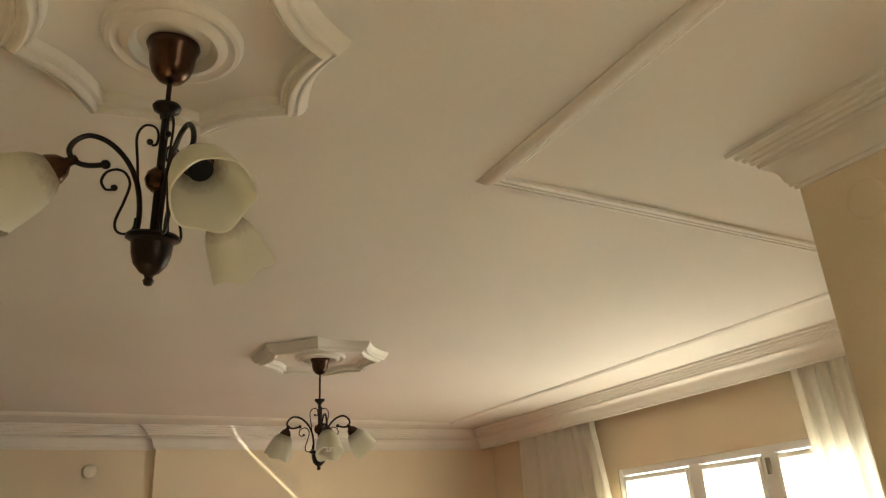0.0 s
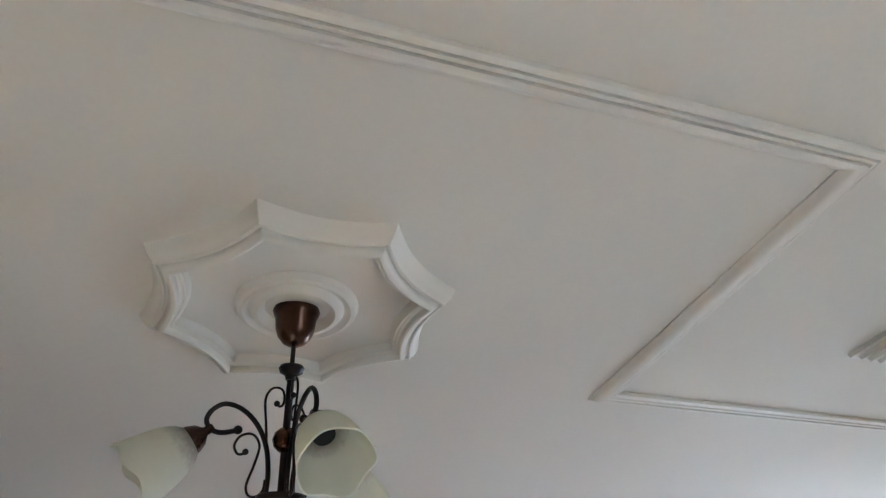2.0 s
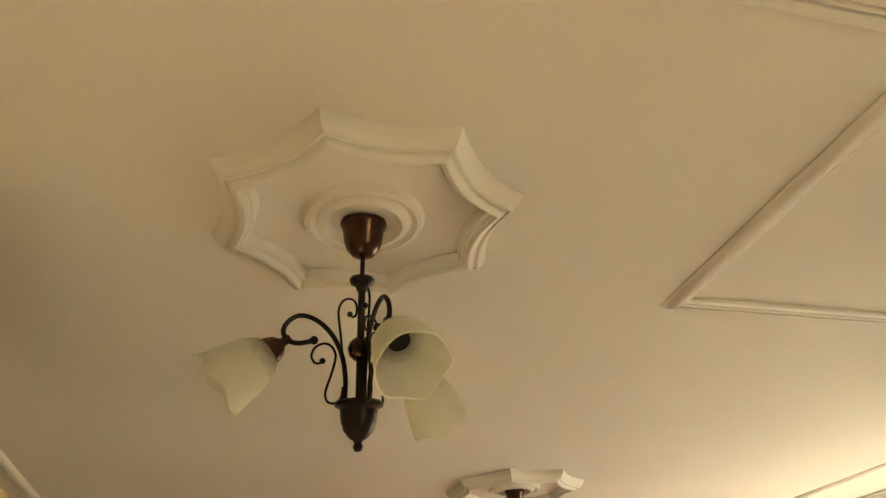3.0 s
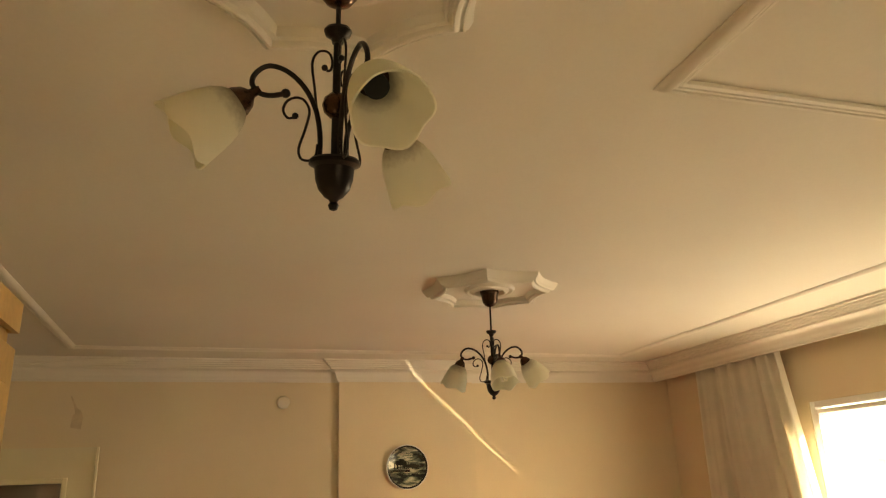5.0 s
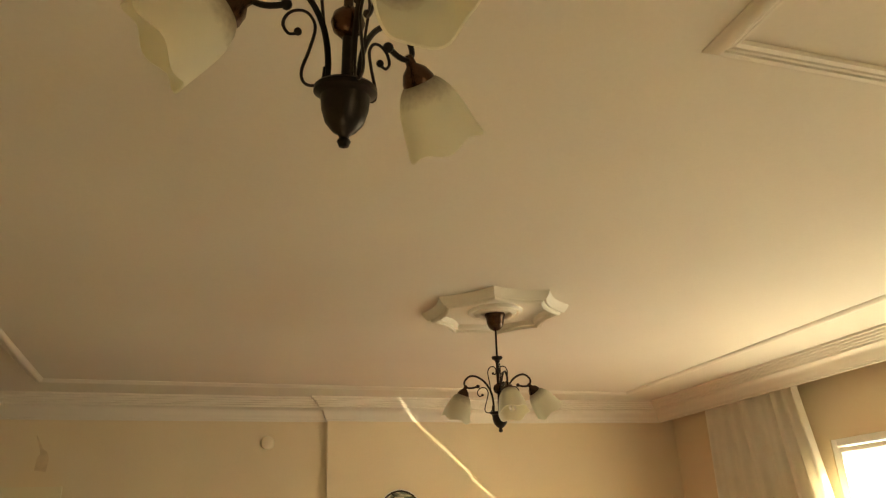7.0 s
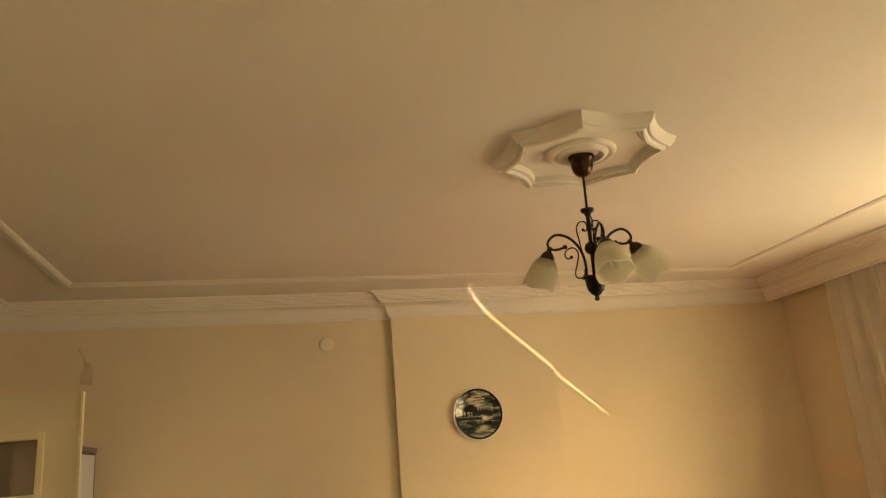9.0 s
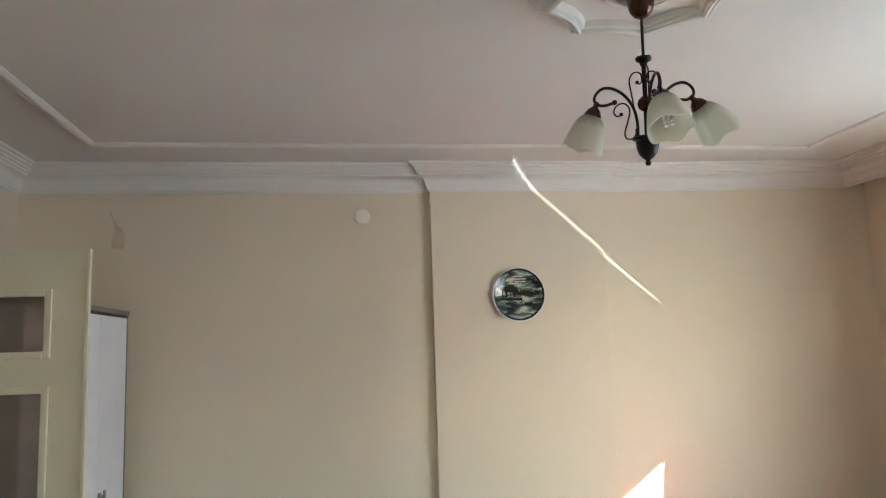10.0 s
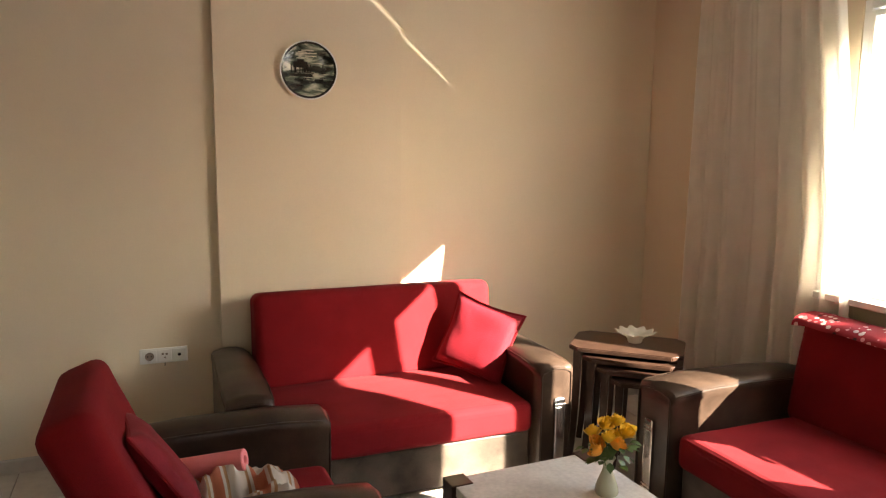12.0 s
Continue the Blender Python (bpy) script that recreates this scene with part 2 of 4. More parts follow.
def pillow(w, h, d, puff=1.0, n=14):
    """A square cushion in its own xz plane, thickness along y."""
    bm = bmesh.new()
    grid = {}
    for s in (1, -1):
        for i in range(n + 1):
            for j in range(n + 1):
                if s < 0 and (i in (0, n) or j in (0, n)):
                    grid[s, i, j] = grid[1, i, j]
                    continue
                u, v = 2 * i / n - 1, 2 * j / n - 1
                pinch = 1 - 0.10 * (1 - abs(u) ** 2) * abs(v) ** 4
                pinch2 = 1 - 0.10 * (1 - abs(v) ** 2) * abs(u) ** 4
                t = d / 2 * (max(0.0, (1 - u ** 4)) * max(0.0, (1 - v ** 4))) ** 0.55 * puff
                t += 0.006 * noise.noise(Vector((u * 2.3, v * 2.3, s * 3))) * (1 - u ** 4) * (1 - v ** 4)
                grid[s, i, j] = bm.verts.new((u * w / 2 * pinch2, s * t, v * h / 2 * pinch))
    for s in (1, -1):
        for i in range(n):
            for j in range(n):
                q = [grid[s, i, j], grid[s, i + 1, j], grid[s, i + 1, j + 1], grid[s, i, j + 1]]
                bm.faces.new(q if s > 0 else q[::-1])
    return bm


# ---- the plan ----
CEILING = 2.615
LEFT, WIN, NEAR = -1.18, 3.40, 1.358
WALLY, PILLAR, FAR0, FAR = 5.53, 5.49, 5.535, 5.425
COLX, BACK = 1.587, BACK_Y
T = 0.22
WY0, WY1, WZ0, WZ1 = 2.38, 4.05, 0.93, 2.17

# floor slab
structure("floor_slab", boxes((LEFT - T, WIN + T, BACK - T, WALLY + T, -0.2, -0.012)), GROUT, "grey grout bed under the floor tiles", "floor")

# ceiling
structure("ceiling", boxes((LEFT - T, WIN + T, BACK - T, WALLY + T, CEILING, CEILING + 0.2)), CEIL,
          "off-white painted plaster ceiling", "ceiling")
# walls
structure("wall_far", boxes((LEFT - T, 0.894, WALLY, WALLY + T, 0, CEILING)), WALL, "cream painted far wall beside the pillar", "wall")


def prism(pts, z0, z1):
    bm = bmesh.new()
    lo, hi = [bm.verts.new((x, y, z0)) for x, y in pts], [bm.verts.new((x, y, z1)) for x, y in pts]
    bm.faces.new(hi)
    bm.faces.new(lo[::-1])
    for i in range(len(pts)):
        bm.faces.new((lo[i], lo[(i + 1) % len(pts)], hi[(i + 1) % len(pts)], hi[i]))
    return bm


structure("wall_pillar", prism([(0.894, PILLAR), (1.841, PILLAR), (1.850, FAR0), (1.850, WALLY + T), (0.894, WALLY + T)], 0, CEILING), WALL,
          "cream painted shallow pillar in the far wall", "wall")
structure("wall_far_right", prism([(1.850, FAR0), (WIN + T, FAR - 0.016), (WIN + T, WALLY + T), (1.850, WALLY + T)], 0, CEILING), WALL,
          "cream painted far wall beside the window", "wall")
structure("wall_window", boxes((WIN, WIN + 0.09, NEAR - T, WY0, 0, CEILING), (WIN, WIN + 0.09, WY1, FAR, 0, CEILING),
                               (WIN, WIN + 0.09, WY0, WY1, 0, WZ0 - 0.03), (WIN, WIN + 0.09, WY0, WY1, WZ1, CEILING)), WALL,
          "cream painted wall around the window", "wall")
structure("wall_near_bay", boxes((COLX + T, WIN, NEAR - T, NEAR, 0, CEILING)), WALL, "cream painted wall closing the window bay", "wall")
structure("wall_column", boxes((COLX, COLX + T, BACK, NEAR, 0, CEILING)), WALL, "cream painted wall ending in an outer corner", "wall")
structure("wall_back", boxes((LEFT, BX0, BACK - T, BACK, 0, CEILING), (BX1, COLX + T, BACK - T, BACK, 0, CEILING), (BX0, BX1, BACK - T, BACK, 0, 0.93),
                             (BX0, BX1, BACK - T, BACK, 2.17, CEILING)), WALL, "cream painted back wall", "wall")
structure("wall_left", boxes((LEFT - T, LEFT, BACK - T, 3.32, 0, CEILING), (LEFT - T, LEFT, 4.14, WALLY, 0, CEILING),
                             (LEFT - T, LEFT, 3.32, 4.14, 2.04, CEILING)), WALL, "cream painted wall with a doorway", "wall")
structure("wall_corridor", boxes((LEFT - 1.4, LEFT - 1.2, 2.2, 5.2, 0, CEILING), (LEFT - 1.2, LEFT - T, 2.2, 2.4, 0, CEILING),
                                 (LEFT - 1.2, LEFT - T, 5.0, 5.2, 0, CEILING), (LEFT - 1.4, LEFT - T, 2.2, 5.2, CEILING, CEILING + 0.2),
                                 (LEFT - 1.4, LEFT - T, 2.2, 5.2, -0.2, -0.002)), WALL, "dim corridor walls beyond the doorway", "wall")

# cornice
CORN = [(0, -0.137), (0.008, -0.137), (0.010, -0.128), (0.017, -0.127), (0.019, -0.117), (0.025, -0.110), (0.028, -0.096), (0.035, -0.081), (0.047, -0.068), (0.060, -0.061),
        (0.066, -0.059), (0.068, -0.048), (0.077, -0.046), (0.080, -0.036), (0.090, -0.035), (0.093, -0.025), (0.104, -0.024), (0.107, -0.013), (0.122, -0.012), (0.124, 0.0), (0, 0.0)]
PEL = 3.29
room = [(PEL, NEAR), (PEL, FAR + 0.008), (1.850, FAR0), (1.841, PILLAR), (0.894, PILLAR), (0.894, WALLY), (LEFT, WALLY), (LEFT, BACK), (COLX - 0.13, BACK)]
structure("cornice", sweep(CORN, room, CEILING), PLASTER, "off-white stepped plaster cornice", "cornice", True)
small_corn = [(u * 0.81, w * 0.84) for u, w in CORN]
structure("cornice_column", sweep(small_corn, [(COLX, BACK), (COLX, NEAR), (PEL - 0.13, NEAR)], CEILING), PLASTER, "off-white plaster cornice around the column", "cornice", True)
structure("curtain_pelmet", boxes((PEL, PEL + 0.014, NEAR, FAR, CEILING - 0.137, CEILING)), PLASTER, "off-white board behind the window cornice", "trim")

# flat moulding that frames the ceiling
MOULD = [(-0.025, 0), (-0.025, -0.004), (-0.023, -0.009), (-0.014, -0.012), (-0.0128, -0.008), (-0.0110, -0.008), (-0.010, -0.014), (-0.004, -0.0145), (-0.0028, -0.010),
         (-0.0010, -0.010), (0.0, -0.017), (0.006, -0.018), (0.014, -0.014), (0.022, -0.007), (0.028, -0.003), (0.028, 0)]
frame_path = [(-0.715, 0.95), (1.018, 0.940), (1.032, 1.770), (2.79, 1.755), (2.83, 5.08), (-0.700, 5.08)]
structure("ceiling_moulding", sweep(MOULD, frame_path, CEILING, True), PLASTER, "off-white grooved moulding framing the ceiling", "moulding", True)

# baseboards
BASE = [(0, 0), (0.012, 0), (0.012, 0.062), (0.008, 0.07), (0, 0.07)]
wall_line = [(LEFT, BACK), (COLX, BACK), (COLX, NEAR), (WIN, NEAR), (WIN, FAR), (1.850, FAR0), (1.841, PILLAR), (0.894, PILLAR), (0.894, WALLY), (LEFT, WALLY), (LEFT, 4.24)]
structure("baseboard", sweep(BASE, wall_line, 0), TILE, "pale ceramic tile skirting", "baseboard")


# ---- ceiling roses ----
def star(r, h, k=10):
    """An eight-pointed outline with hollow sides."""
    pts = []
    for i in range(8):
        a0, a1 = math.pi / 4 * i, math.pi / 4 * (i + 1)
        p, q = Vector((math.cos(a0), math.sin(a0))), Vector((math.cos(a1), math.sin(a1)))
        for j in range(k):
            t = j / k
            c = p.lerp(q, t)
            pts.append(((c * (1 - 0.075 * 4 * t * (1 - t))) * r).to_3d() + Vector((0, 0, h)))
    return pts


def ceiling_rose(x, y, turn, wide=1.0):
    rose = thing("ceiling_rose", pose(x, y, CEILING, 0, 0, turn), "off-white eight-pointed plaster ceiling rose with hollow sides", "ceiling rose",
                 "ceiling roses")
    bm = bmesh.new()
    prof = [(0.293, 0.0), (0.290, -0.005), (0.285, -0.015), (0.279, -0.023), (0.274, -0.026), (0.271, -0.032), (0.266, -0.033), (0.264, -0.028), (0.258, -0.028), (0.256, -0.036),
            (0.250, -0.041), (0.243, -0.042), (0.239, -0.039), (0.238, -0.029), (0.232, -0.027), (0.229, -0.029), (0.224, -0.027), (0.221, -0.016), (0.218, -0.009), (0.0001, -0.009)]
    rings = [[bm.verts.new(p) for p in star(r * wide, h)] for r, h in prof]
    n = len(rings[0])
    for a, b in zip(rings, rings[1:]):
        for k in range(n):
            bm.faces.new((a[k], a[(k + 1) % n], b[(k + 1) % n], b[k]))
    part("star_rim", bm, PLASTER, rose, smooth=True)
    ring = lathe([(0.112, -0.008), (0.111, -0.014), (0.106, -0.022), (0.098, -0.024), (0.090, -0.018), (0.086, -0.018), (0.080, -0.026), (0.070, -0.028),
                  (0.062, -0.020), (0.058, -0.012), (0.0001, -0.012)], 48)
    part("centre_ring", ring, PLASTER, rose, smooth=True)
    return rose


# ---- chandeliers ----
def chandelier(top, tip, arms, reach, bulbs, label):
    """Hangs from top down to its tip, lean and arms set to fit the camera's view; arms: (turn, lift, tilt of the shade)
    of each.
    """
    top, tip = Vector(top), Vector(tip)
    drop = (top - tip).length - 0.413
    lean_m = Vector((0, 0, 1)).rotation_difference(top - tip).to_matrix().to_4x4()
    ch = thing("chandelier", Matrix.Translation(tip) @ lean_m, label, "chandelier", "chandeliers")
    canopy = lathe([(0.0001, 0.413), (0.041, 0.413), (0.043, 0.406), (0.040, 0.398), (0.037, 0.392), (0.035, 0.372), (0.030, 0.358), (0.020, 0.346),
                    (0.010, 0.341), (0.0001, 0.340)], 32)
    part("canopy", canopy, COPPER, ch, "antique copper canopy", True, pose(0, 0, drop))
    stem = lathe([(0.0001, 0.345 + drop), (0.0042, 0.345 + drop), (0.0042, 0.29), (0.0065, 0.288), (0.0065, 0.075), (0.0001, 0.075)], 14)
    part("stem", stem, IRON, ch, "", True)
    part("collar", lathe([(0.0001, 0.300), (0.020, 0.302), (0.023, 0.297), (0.020, 0.289), (0.011, 0.284), (0.009, 0.276), (0.0001, 0.275)], 24), IRON, ch, "", True)
    part("ball", lathe([(0.0001, 0.193), (0.010, 0.192), (0.019, 0.184), (0.0225, 0.172), (0.019, 0.160), (0.010, 0.152), (0.0001, 0.151)], 24), COPPER, ch,
         "copper ball", True)
    part("bowl", lathe([(0.0001, 0.082), (0.037, 0.084), (0.041, 0.080), (0.041, 0.074), (0.032, 0.069), (0.030, 0.050), (0.025, 0.034), (0.015, 0.022),
                        (0.008, 0.018), (0.006, 0.014), (0.009, 0.009), (0.006, 0.002), (0.0001, 0.0)], 32), IRON, ch, "dark turned iron bowl", True)
    for turn, lift, tilt in arms:
        spin = pose(0, 0, 0, 0, 0, turn)
        at = lambda r, h: (0.025 + (r - 0.025) * reach, 0, 0.08 + (h - 0.08) * lift)
        line = lambda *pts: [at(r, h) for r, h in pts]
        bm = bmesh.new()
        tube(bm, smooth_path(line((0.025, 0.075), (0.024, 0.118), (0.032, 0.162), (0.051, 0.197), (0.078, 0.220), (0.106, 0.226), (0.126, 0.213), (0.132, 0.195),
                                  (0.121, 0.181), (0.104, 0.178), (0.082, 0.183)), 6), 0.0043, 8)
        bmesh.ops.create_icosphere(bm, subdivisions=2, radius=0.0078, matrix=Matrix.Translation(at(0.080, 0.184)))
        tube(bm, [at(0.122, 0.182), at(0.130, 0.176)], 0.005, 8)
        arm = part("arm", bm, IRON, ch, "", True, spin)
        bm = bmesh.new()
        tube(bm, smooth_path(line((0.028, 0.106), (0.030, 0.089), (0.040, 0.079), (0.053, 0.081), (0.057, 0.097), (0.048, 0.128), (0.042, 0.158), (0.050, 0.175),
                                  (0.063, 0.179), (0.077, 0.172), (0.083, 0.157), (0.076, 0.145), (0.065, 0.146)), 5), 0.0022, 6)
        bmesh.ops.create_icosphere(bm, subdivisions=2, radius=0.0055, matrix=Matrix.Translation(at(0.064, 0.149)))
        part("outer_scroll", bm, IRON, arm, "", True)
        bm = bmesh.new()
        tube(bm, smooth_path(line((0.030, 0.155), (0.035, 0.197), (0.040, 0.237), (0.033, 0.256), (0.022, 0.261), (0.012, 0.257), (0.008, 0.244), (0.010, 0.231),
                                  (0.017, 0.228)), 5), 0.0022, 6)
        bmesh.ops.create_icosphere(bm, subdivisions=2, radius=0.0055, matrix=Matrix.Translation(at(0.020, 0.233)))
        part("upper_scroll", bm, IRON, arm, "", True)
        joint = at(0.129, 0.180)
        lean = pose(joint[0], 0, joint[2], 0, -tilt, 0)
        cup = lathe([(0.0001, 0.012), (0.006, 0.011), (0.008, -0.004), (0.018, -0.013), (0.024, -0.026), (0.0245, -0.034), (0.0001, -0.034)], 24)
        part("lamp_holder", cup, COPPER, ch, "copper lamp holder", True, spin @ lean)

        def petals(a, i):
            g = max(0.0, (i if i < 9 else 17 - i) - 3) / 5
            c = math.cos(5 * a)
            return 1 + 0.028 * g * c, -0.005 * g * g * c
        out = [(0.022, -0.028), (0.032, -0.038), (0.041, -0.053), (0.047, -0.071), (0.051, -0.089), (0.054, -0.105), (0.056, -0.117), (0.058, -0.126), (0.059, -0.130)]
        shade = lathe(out + [(r - 0.003, h) for r, h in out[::-1]], 48, petals)
        part("shade", shade, SHADEGLASS, ch, "milky fluted glass shade", True, spin @ lean)
        bulb = bmesh.new()
        tube(bulb, [(0, 0, -0.034), (0, 0, -0.058)], 0.018, 20)
        part("bulb_socket", bulb, BLACK, ch, "black bulb socket", True, spin @ lean)
        if bulbs:
            bulb = bmesh.new()
            for s in range(4):
                a = math.pi / 2 * s + 0.4
                tube(bulb, [(0.011 * math.cos(a), 0.011 * math.sin(a), h) for h in (-0.06, -0.08, -0.112)], 0.0052, 8)
            part("bulb", bulb, BULB, ch, "compact fluorescent bulb", True, spin @ lean)
    return ch


ceiling_rose(0.258, 1.548, 22.5)
ceiling_rose(1.236, 3.478, 22.5, 1.03)
chandelier((0.259, 1.556, CEILING - 0.010), (0.265, 1.638, 2.203), ((180, 1.0, 53), (281, 1.08, 48), (35, 0.86, 41)), 1.0, False,
           "dark bronzed iron three-arm chandelier with milky glass shades, bulbs missing")
chandelier((1.243, 3.500, CEILING - 0.010), (1.266, 3.576, 2.134), ((155, 1.0, 20), (262, 1.06, 32), (356, 1.0, 38)), 1.06, True,
           "bronzed iron three-arm chandelier with milky shades, hung lower, unlit")


# ---- window ----
def ring_frame(y0, y1, z0, z1, w, x0, x1, bevel=0.004):
    return boxes((x0, x1, y0, y0 + w, z0, z1), (x0, x1, y1 - w, y1, z0, z1), (x0, x1, y0 + w, y1 - w, z0, z0 + w), (x0, x1, y0 + w, y1 - w, z1 - w, z1),
                 bevel=bevel)


win = tagged(new("window_1"), "white framed window of three lights, curtains drawn aside", "window", "", "structure")
part("window_frame", ring_frame(WY0, WY1, WZ0, WZ1, 0.035, WIN + 0.005, WIN + 0.075), PVC, win)
part("mullion", boxes((WIN + 0.006, WIN + 0.07, 3.41, 3.48, WZ0 + 0.035, WZ1 - 0.035)), PVC, win)
part("mullion", boxes((WIN + 0.006, WIN + 0.07, 2.92, 3.00, WZ0 + 0.035, WZ1 - 0.035)), PVC, win)
for y0, y1 in ((3.482, 4.013), (3.002, 3.408), (2.417, 2.918)):
    sash = part("sash", ring_frame(y0, y1, WZ0 + 0.047, WZ1 - 0.047, 0.024, WIN - 0.004, WIN + 0.055), PVC, win)
    pane = part("pane", boxes((WIN + 0.024, WIN + 0.030, y0 + 0.03, y1 - 0.03, WZ0 + 0.078, WZ1 - 0.078)), glass, sash)
    pane.visible_shadow = False
part("hinge", boxes((WIN - 0.022, WIN - 0.004, 2.945, 2.965, 2.03, 2.11), bevel=0.004), GREYTRIM, win, "dark metal sash hinge")
# unseen window, assumed from the light that falls from behind
win2 = tagged(new("window_2"), "assumed white framed narrow window, unseen behind the walker", "window", "", "structure")
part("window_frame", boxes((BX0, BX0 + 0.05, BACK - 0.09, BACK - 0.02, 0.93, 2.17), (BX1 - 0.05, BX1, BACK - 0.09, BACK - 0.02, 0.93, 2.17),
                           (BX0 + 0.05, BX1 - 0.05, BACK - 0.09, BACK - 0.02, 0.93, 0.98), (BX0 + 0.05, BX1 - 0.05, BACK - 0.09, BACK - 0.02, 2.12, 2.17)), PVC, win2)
structure("window_sill", boxes((WIN - 0.10, WIN + T, WY0 - 0.05, WY1 + 0.05, WZ0 - 0.03, WZ0), bevel=0.004), MARBLE, "polished pale marble window sill", "sill")


def curtain(y0, y1, y_top, label, seed):
    """Pleated cloth hung from the pelmet."""
    bm = bmesh.new()
    ny, nz = 150, 26
    rows = []
    for j in range(nz + 1):
        f = j / nz
        z = CEILING - 0.10 - f * (CEILING - 0.10 - 0.03)
        row = []
        for i in range(ny + 1):
            u = i / ny
            edge = y1 + (y_top - y1) * min(1.0, max(0.0, (z - 1.2) / 1.3))
            yy = y0 + (edge - y0) * u + 0.02 * f * math.sin(3 * u + seed)
            ph = 2 * math.pi * 8 * (u + 0.05 * math.sin(5 * u + seed)) + 0.5 * math.sin(2.2 * f + 7 * u)
            amp = (0.024 + 0.030 * f) * (0.7 + 0.5 * noise.noise(Vector((u * 6, f * 1.2, seed))))
            x = 3.316 + amp * math.sin(ph) + 0.006 * math.sin(2.3 * ph + 3 * f) + 0.006 * noise.noise(Vector((u * 22, f * 3, seed)))
            row.append(bm.verts.new((x, yy, z)))
        rows.append(row)
    for a, b in zip(rows, rows[1:]):
        for i in range(ny):
            bm.faces.new((a[i], a[i + 1], b[i + 1], b[i]))
    bmesh.ops.solidify(bm, geom=bm.faces, thickness=0.0012)
    return tagged(part("curtain", bm, CURTAIN, None, "", True), label, "curtain", "curtains at the window")


curtain(4.95, 3.925, 4.115, "cream pleated cloth curtain drawn to the far end of the window", 1.0)
curtain(2.05, 2.62, 2.66, "cream pleated cloth curtain drawn to the near end of the window", 7.0)

# ---- things on the walls ----
for m, lab in ((pose(0.53, WALLY, 2.348, 90, 0, 0), "round cream plastic junction cap on the far wall"),
               (pose(COLX, 1.225, 2.415, 0, -90, 0), "round painted junction cap on the column wall")):
    cap = part("junction_cap", lathe([(0.042, 0.0), (0.042, 0.004), (0.039, 0.009), (0.030, 0.012), (0.0001, 0.0125)], 36), PLASTIC if "far" in lab else WALL, None, "", True)
    cap.matrix_world = m @ Matrix.Diagonal((1, 1, 1 if "far" in lab else 0.35, 1))
    tagged(cap, lab, "junction cap")

plate = thing("wall_plate", pose(1.35, PILLAR, 1.914, 90, 0, 0), "round glazed plate painted with a dark landscape, hung on the pillar", "wall plate")
part("rim", lathe([(0.138, 0.0235), (0.1425, 0.0262), (0.145, 0.026), (0.145, 0.022), (0.120, 0.010), (0.085, 0.001)], 56), CERAMIC, plate, "white glazed rim", True)


def scenery():
    """Painted strokes in black, grey green and cream."""
    m = material("painted_glaze", (0.5, 0.5, 0.4), 0.15)
    nt = m.node_tree
    n, l = nt.nodes, nt.links
    b = n["Principled BSDF"]
    co = n.new("ShaderNodeTexCoord")
    mp = n.new("ShaderNodeMapping")
    mp.inputs["Scale"].default_value = (9, 26, 1)
    l.new(co.outputs["Object"], mp.inputs[0])
    t = n.new("ShaderNodeTexNoise")
    t.inputs["Scale"].default_value, t.inputs["Detail"].default_value = 1.0, 5
    t.inputs["Distortion"].default_value = 0.6
    l.new(mp.outputs[0], t.inputs["Vector"])
    r = n.new("ShaderNodeValToRGB")
    r.color_ramp.elements[0].position, r.color_ramp.elements[0].color = 0.40, (0.010, 0.014, 0.012, 1)
    r.color_ramp.elements[1].position, r.color_ramp.elements[1].color = 0.60, (0.62, 0.60, 0.48, 1)
    e = r.color_ramp.elements.new(0.50)
    e.color = (0.13, 0.16, 0.12, 1)
    l.new(t.outputs[0], r.inputs[0])
    l.new(r.outputs[0], b.inputs["Base Color"])
    return m


part("painted_face", lathe([(0.128, 0.0212), (0.118, 0.0175), (0.085, 0.0075), (0.0001, 0.006)], 56), scenery(), plate, "dark painted landscape in black and cream", True)
darkpaint = material("black_glaze", (0.012, 0.015, 0.013), 0.15)
bm = boxes((-0.075, -0.005, 0.012, 0.040, 0.008, 0.0115), (-0.055, -0.022, 0.040, 0.052, 0.008, 0.0115), (-0.070, -0.060, -0.012, 0.012, 0.008, 0.0115),
           (-0.022, -0.012, -0.012, 0.012, 0.008, 0.0115), (-0.005, 0.085, -0.004, 0.014, 0.008, 0.0118), (0.02, 0.06, 0.014, 0.022, 0.008, 0.0115),
           (-0.1, 0.02, -0.030, -0.018, 0.009, 0.0125), (0.03, 0.075, -0.055, -0.045, 0.008, 0.0115))
part("painted_house", bm, darkpaint, plate, "black painted house strokes")
part("painted_border", lathe([(0.1385, 0.0240), (0.128, 0.0213)], 56), darkpaint, plate, "black painted border", True)
strokes = random.Random(11)
bm = bmesh.new()
for k in range(26):
    x, y, w = strokes.uniform(-0.085, 0.07), strokes.uniform(-0.075, 0.0), strokes.uniform(0.012, 0.045)
    box(bm, x, x + w, y, y + strokes.uniform(0.002, 0.005), 0.006 + 0.0005 * k / 26, 0.0108 + (0.0072 if math.hypot(x + w / 2, y) > 0.085 else 0.0))
for k in range(9):
    x = -0.088 + 0.02 * k + strokes.uniform(-0.004, 0.004)
    box(bm, x, x + 0.004, -0.012, strokes.uniform(0.008, 0.03), 0.006, 0.0112)
part("painted_strokes", bm, darkpaint, plate, "black brush strokes")
pale = material("cream_glaze", (0.72, 0.68, 0.54), 0.15, vary=0.1, scale=30)
bm = bmesh.new()
